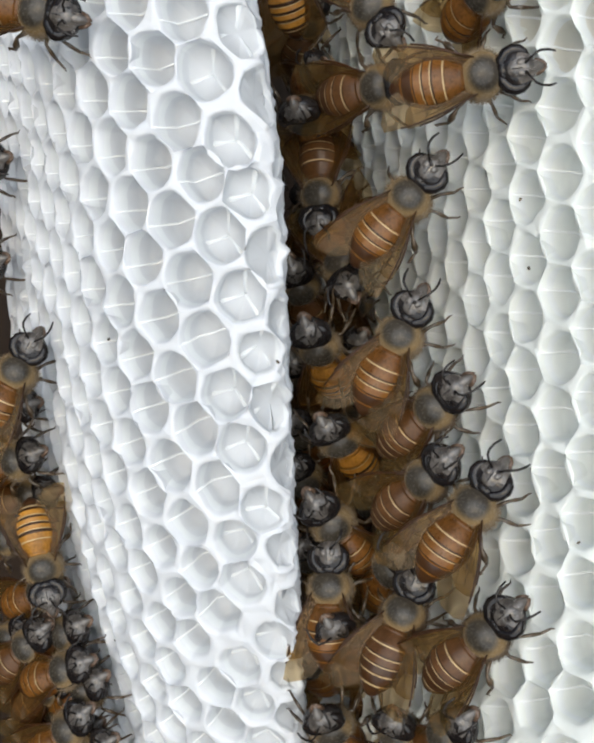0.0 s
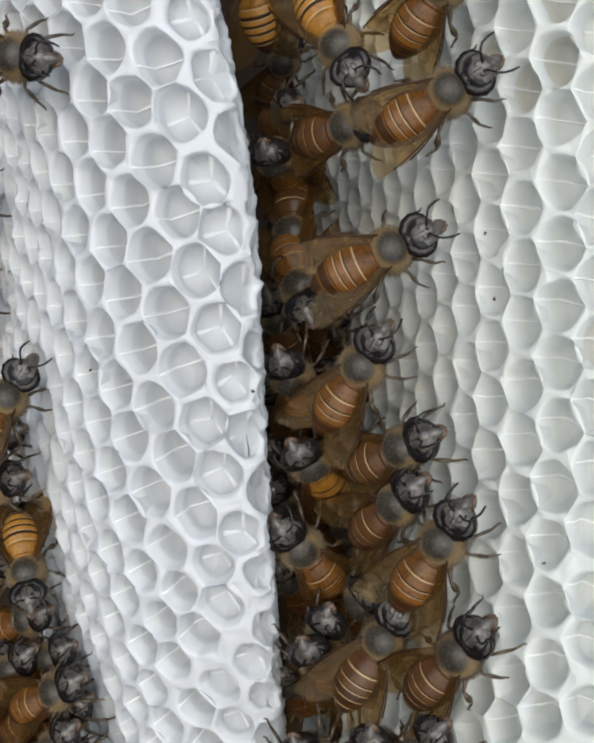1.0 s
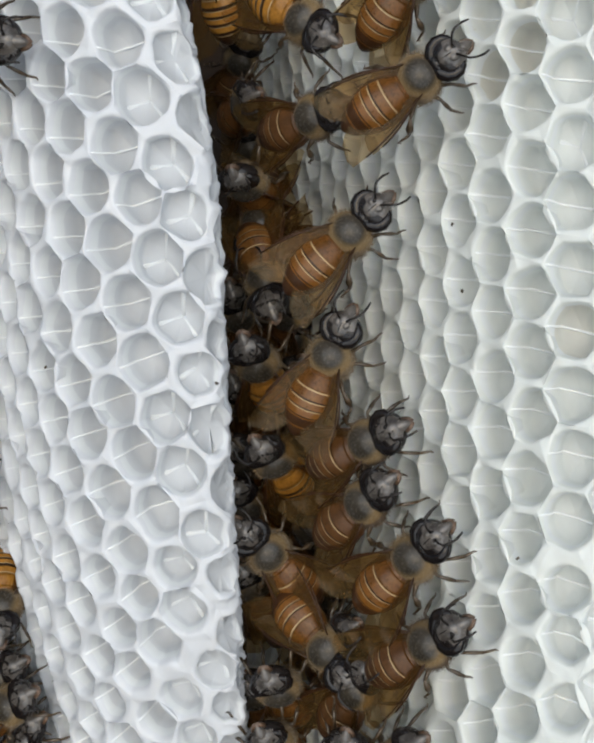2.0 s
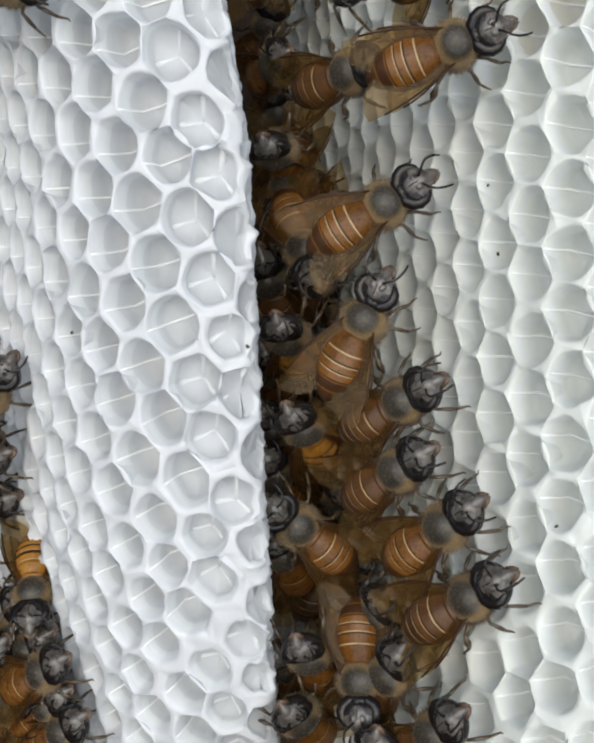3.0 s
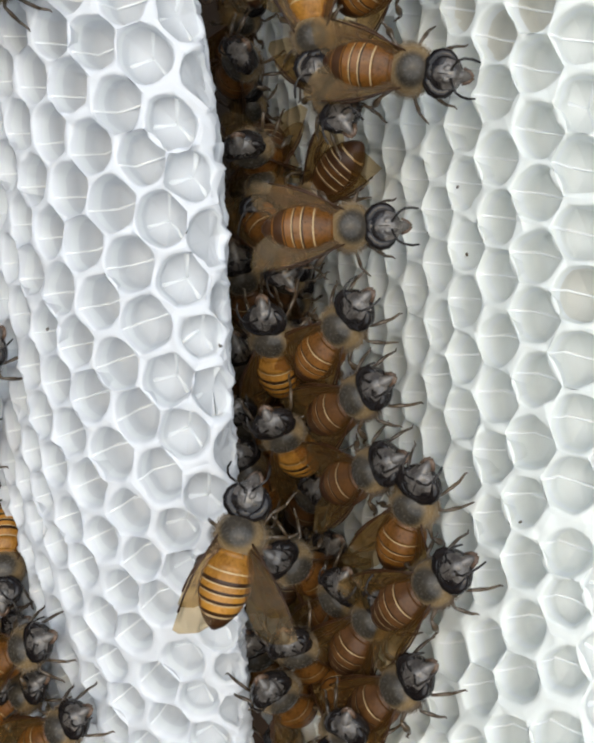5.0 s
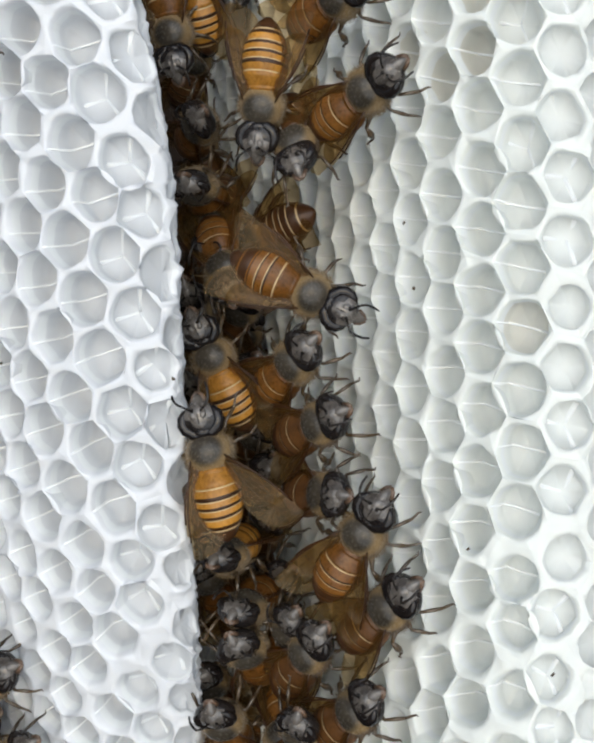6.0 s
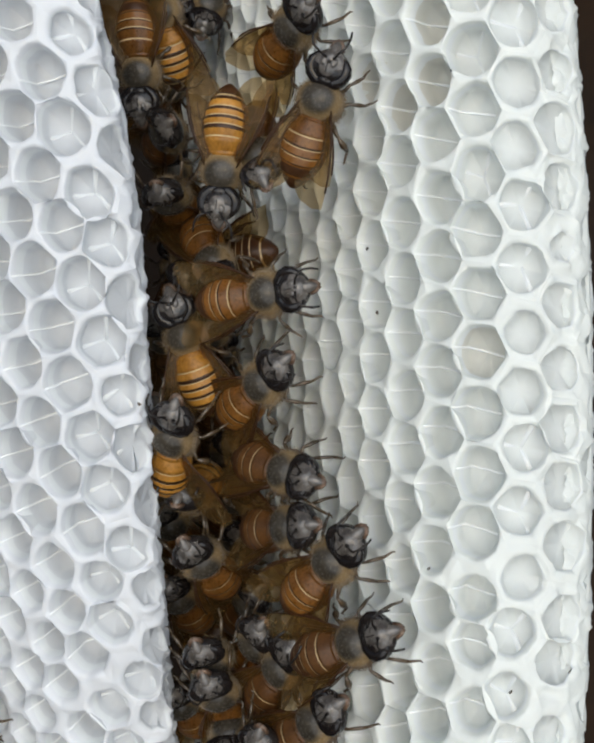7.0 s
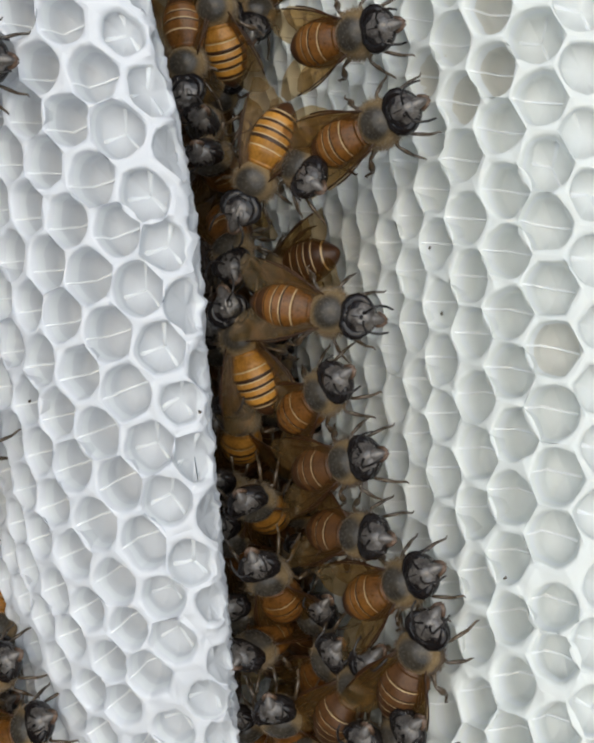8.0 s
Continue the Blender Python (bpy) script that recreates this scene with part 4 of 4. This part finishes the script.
    bee(32, rows_of((0, -29.2, 109.1, -40.4, 84, -43, -22), (1, -28.3, 107.0, -39.0, 90, -45, -27), (2.5, -28.1, 111.8, -38.7, 89, -36, -34), (3.5, -23.1, 105.2, -38.3, 83, -34, -30),
                      (4, -23.4, 105.7, -38.6, 80, -30, -31), (5.5, -22.0, 103.8, -37.6, 84, -37, -30), (6.5, -23.9, 106.0, -37.5, 87, -33, -37), (7, -25.1, 107.9, -39.3, 87, -37, -31), (8, -27.6, 104.3, -24.4, 89, -26, -38)))
    bee(33, rows_of((0, -35.3, 110.9, -12.0, 86, -19, -27), (1, -34.7, 108.0, -11.0, 83, -15, -26), (2.5, -32.6, 106.2, -10.7, 85, -13, -32), (3.5, -33.8, 108.0, -10.9, 85, -13, -29),
                      (5.5, -32.8, 106.3, -10.1, 85, -13, -31), (6.5, -31.8, 104.6, -9.3, 86, -12, -33), (7, -33.3, 107.6, -10.7, 85, -13, -34), (8, -32.1, 105.2, -10.0, 84, -12, -32)))
    # filler bees set deep in the gap, darkened in colour to deepen its shade
    bee(34, rows_of((0, -5.5, 121.8, 36.9, 157, -45, -66), (4, -5.7, 121.8, 37.2, 158, -43, -64), (8, -5.4, 122.0, 36.7, 161, -43, -63)))
    bee(35, rows_of((0, -4.7, 119.8, 26.6, -162, -48, -104), (4, -4.8, 120.0, 26.8, -162, -50, -104), (8, -4.9, 120.0, 26.4, -161, -52, -106)))
    bee(36, rows_of((0, -5.1, 121.2, 15.4, -171, -64, -96), (4, -4.8, 121.4, 15.3, -170, -67, -100), (8, -4.8, 121.2, 15.5, -168, -66, -98)))
    bee(37, rows_of((0, 0.3, 121.3, 5.3, 163, -61, -75), (4, 0.3, 121.1, 5.1, 161, -57, -74), (8, 0.1, 121.2, 5.4, 167, -58, -77)))
    bee(38, rows_of((0, -2.6, 121.6, -2.3, -137, -46, -122), (4, -2.7, 121.6, -2.2, -141, -44, -124), (8, -2.8, 121.9, -2.6, -138, -43, -122)))
    bee(39, rows_of((0, 2.5, 120.3, -3.1, 139, -56, -56), (4, 2.2, 120.0, -3.3, 141, -54, -60), (8, 2.8, 120.1, -3.0, 142, -58, -56)))
    bee(40, rows_of((0, 0.9, 121.4, -8.6, -171, -60, -98), (4, 0.6, 121.5, -8.4, -168, -56, -99), (8, 1.1, 121.1, -8.3, -172, -60, -96)))
    bee(41, rows_of((0, 0.7, 121.8, -15.5, -133, -41, -121), (4, 0.7, 121.7, -15.7, -136, -43, -120), (8, 0.5, 121.5, -15.8, -129, -43, -118)))
    bee(42, rows_of((0, 2.9, 120.6, -17.7, 132, -46, -58), (4, 2.8, 120.5, -17.7, 134, -42, -61), (8, 3.1, 120.6, -17.8, 129, -42, -58)))
    bee(43, rows_of((0, -0.0, 121.0, -24.8, 138, -64, -55), (4, 0.1, 121.3, -24.7, 135, -61, -59), (8, 0.2, 120.8, -24.8, 138, -61, -58)))
    bee(44, rows_of((0, 1.6, 119.1, -37.0, -130, -60, -130), (4, 1.8, 119.0, -37.0, -132, -57, -131), (8, 1.7, 119.0, -37.1, -130, -56, -127)))
    bee(45, rows_of((0, 9.1, 113.7, -35.7, 120, -43, -60), (4, 9.1, 113.6, -35.9, 119, -46, -61), (8, 9.0, 113.9, -35.5, 124, -39, -59)))
    bee(46, rows_of((0, -0.7, 117.1, 44.6, -43, 62, -122), (4, -0.8, 117.2, 44.5, -44, 65, -120), (8, -0.7, 117.2, 44.7, -41, 64, -120)))
    bee(47, rows_of((0, -4.2, 116.7, 46.4, -30, 73, -113), (4, -4.3, 116.8, 46.4, -31, 77, -112), (8, -4.0, 116.8, 46.6, -29, 70, -113)))
    bee(48, rows_of((0, 7.0, 111.7, -42.0, 118, -44, -58), (4, 7.2, 111.8, -41.7, 117, -43, -56), (8, 7.3, 111.7, -42.0, 120, -46, -56)))
    bee(49, rows_of((0, -0.6, 117.4, -44.5, -132, -54, -121), (4, -0.4, 117.2, -44.3, -134, -51, -118), (8, -0.5, 117.5, -44.6, -132, -52, -120)))
    bee(50, rows_of((0, 2.0, 106.0, -9.6, 138, -37, -66), (4, 2.0, 106.1, -9.8, 139, -35, -65), (8, 2.2, 106.1, -9.9, 140, -41, -69)))
    bee(51, rows_of((0, 2.6, 106.2, -14.7, 135, -30, -70), (4, 2.4, 106.0, -14.7, 134, -33, -74), (8, 2.5, 106.3, -14.6, 132, -32, -73)))
    bee(52, rows_of((0, 3.9, 104.0, -20.1, 127, -36, -64), (4, 3.7, 104.2, -20.2, 125, -32, -68), (8, 3.7, 104.1, -20.3, 126, -37, -65)))
    bee(53, rows_of((0, 5.0, 103.0, -26.0, 124, -36, -64), (4, 5.2, 103.1, -26.1, 124, -38, -64), (8, 4.8, 103.1, -26.0, 128, -34, -65)))
    bee(54, rows_of((0, 1.6, 107.1, -5.6, 138, -33, -67), (4, 1.3, 107.1, -5.5, 142, -30, -66), (8, 1.4, 107.2, -5.3, 137, -30, -71)))
    bee(55, rows_of((0, 0.3, 108.1, 0.2, 147, -37, -69), (4, 0.6, 108.3, 0.3, 146, -37, -71), (8, 0.2, 108.3, 0.2, 146, -33, -70)))
    bee(56, rows_of((0, -0.2, 110.2, 7.4, 148, -32, -70), (4, -0.4, 110.3, 7.4, 147, -34, -66), (8, -0.3, 110.4, 7.6, 148, -34, -70)))
    bee(57, rows_of((0, -37.8, 107.6, 18.8, 101, -8, -30), (4, -37.9, 107.4, 19.1, 97, -8, -32), (8, -37.9, 107.6, 18.8, 105, -6, -32)))
    bee(58, rows_of((0, -40.0, 113.3, 8.7, 97, -12, -29), (4, -40.0, 113.2, 8.5, 98, -11, -27), (8, -40.0, 113.3, 8.6, 94, -10, -31)))
    bee(59, rows_of((0, -37.1, 113.3, -20.9, 87, -22, -30), (4, -36.9, 113.3, -21.2, 89, -22, -33), (8, -36.9, 113.2, -20.8, 85, -23, -26)))
    bee(60, rows_of((0, -32.3, 113.0, -37.5, 88, -37, -28), (4, -32.1, 112.9, -37.6, 90, -36, -29), (8, -32.1, 112.8, -37.3, 91, -38, -29)))
    bee(61, rows_of((0, -34.7, 112.8, -32.7, 92, -42, -23), (4, -34.8, 112.8, -32.7, 93, -43, -25), (8, -34.8, 112.6, -32.6, 94, -39, -26)))
    bee(62, rows_of((0, -28.6, 113.0, -43.2, 91, -43, -31), (4, -28.9, 113.2, -42.9, 93, -46, -33), (8, -28.3, 113.2, -43.5, 93, -40, -30)))
    bee(63, rows_of((0, -33.5, 114.0, -27.0, 89, -24, -30), (4, -33.3, 113.9, -27.3, 91, -22, -32), (8, -33.4, 114.1, -27.1, 88, -25, -29)))
    bee(64, rows_of((0, -30.2, 112.0, -31.0, 86, -30, -32), (4, -30.0, 111.9, -31.2, 84, -33, -30), (8, -30.3, 112.2, -30.9, 87, -29, -33)))
    bee(65, rows_of((0, -35.0, 115.2, -16.5, 92, -15, -26), (4, -34.8, 115.0, -16.2, 94, -18, -28), (8, -35.1, 115.3, -16.6, 91, -14, -25)))
    bee(66, rows_of((0, -27.6, 110.5, -36.6, 84, -35, -34), (4, -27.5, 110.2, -36.3, 86, -32, -36), (8, -27.8, 110.6, -36.8, 83, -36, -33)))
    bee(67, rows_of((0, -31.5, 114.2, -41.6, 93, -40, -27), (4, -31.4, 114.0, -41.2, 91, -43, -29), (8, -31.7, 114.3, -41.8, 94, -39, -26)))
    bee(68, rows_of((0, -36.8, 114.6, -6.4, 97, -10, -30), (4, -36.6, 114.4, -6.0, 95, -13, -31), (8, -36.9, 114.8, -6.6, 98, -9, -29)))
    bee(69, rows_of((0, -26.2, 108.8, -42.8, 88, -38, -33), (4, -26.0, 108.6, -42.4, 90, -36, -35), (8, -26.4, 109.0, -43.0, 87, -39, -32)))
    bee(70, rows_of((0, -37.5, 115.8, -33.0, 90, -28, -28), (4, -37.3, 115.6, -32.7, 92, -30, -30), (8, -37.6, 115.9, -33.2, 89, -27, -27)))
    bee(71, rows_of((0, -4.6, 105.0, -7.6, -147, -38, -120), (4, -4.4, 104.8, -7.3, -145, -41, -118), (8, -4.7, 105.1, -7.8, -149, -36, -121)))
    bee(72, rows_of((0, -4.5, 104.5, -12.2, -140, -44, -118), (4, -4.3, 104.3, -11.9, -138, -47, -116), (8, -4.6, 104.6, -12.4, -142, -42, -119)))
    bee(73, rows_of((0, -4.6, 105.5, -1.8, -155, -40, -112), (4, -4.4, 105.3, -1.5, -153, -43, -110), (8, -4.7, 105.6, -2.0, -157, -38, -113)))
    bee(74, rows_of((0, -3.6, 103.5, -19.5, -146, -40, -117), (4, -3.4, 103.3, -19.2, -144, -43, -115), (8, -3.7, 103.6, -19.7, -148, -38, -118)))
    bee(75, rows_of((0, -3.4, 103.0, -30.0, -150, -42, -115), (4, -3.2, 102.8, -29.7, -148, -45, -113), (8, -3.5, 103.1, -30.2, -152, -40, -116)))
    bee(76, rows_of((0, -5.2, 107.0, 6.8, -158, -46, -108), (4, -5.0, 106.8, 7.1, -156, -49, -106), (8, -5.3, 107.1, 6.6, -160, -44, -109)))


motions()
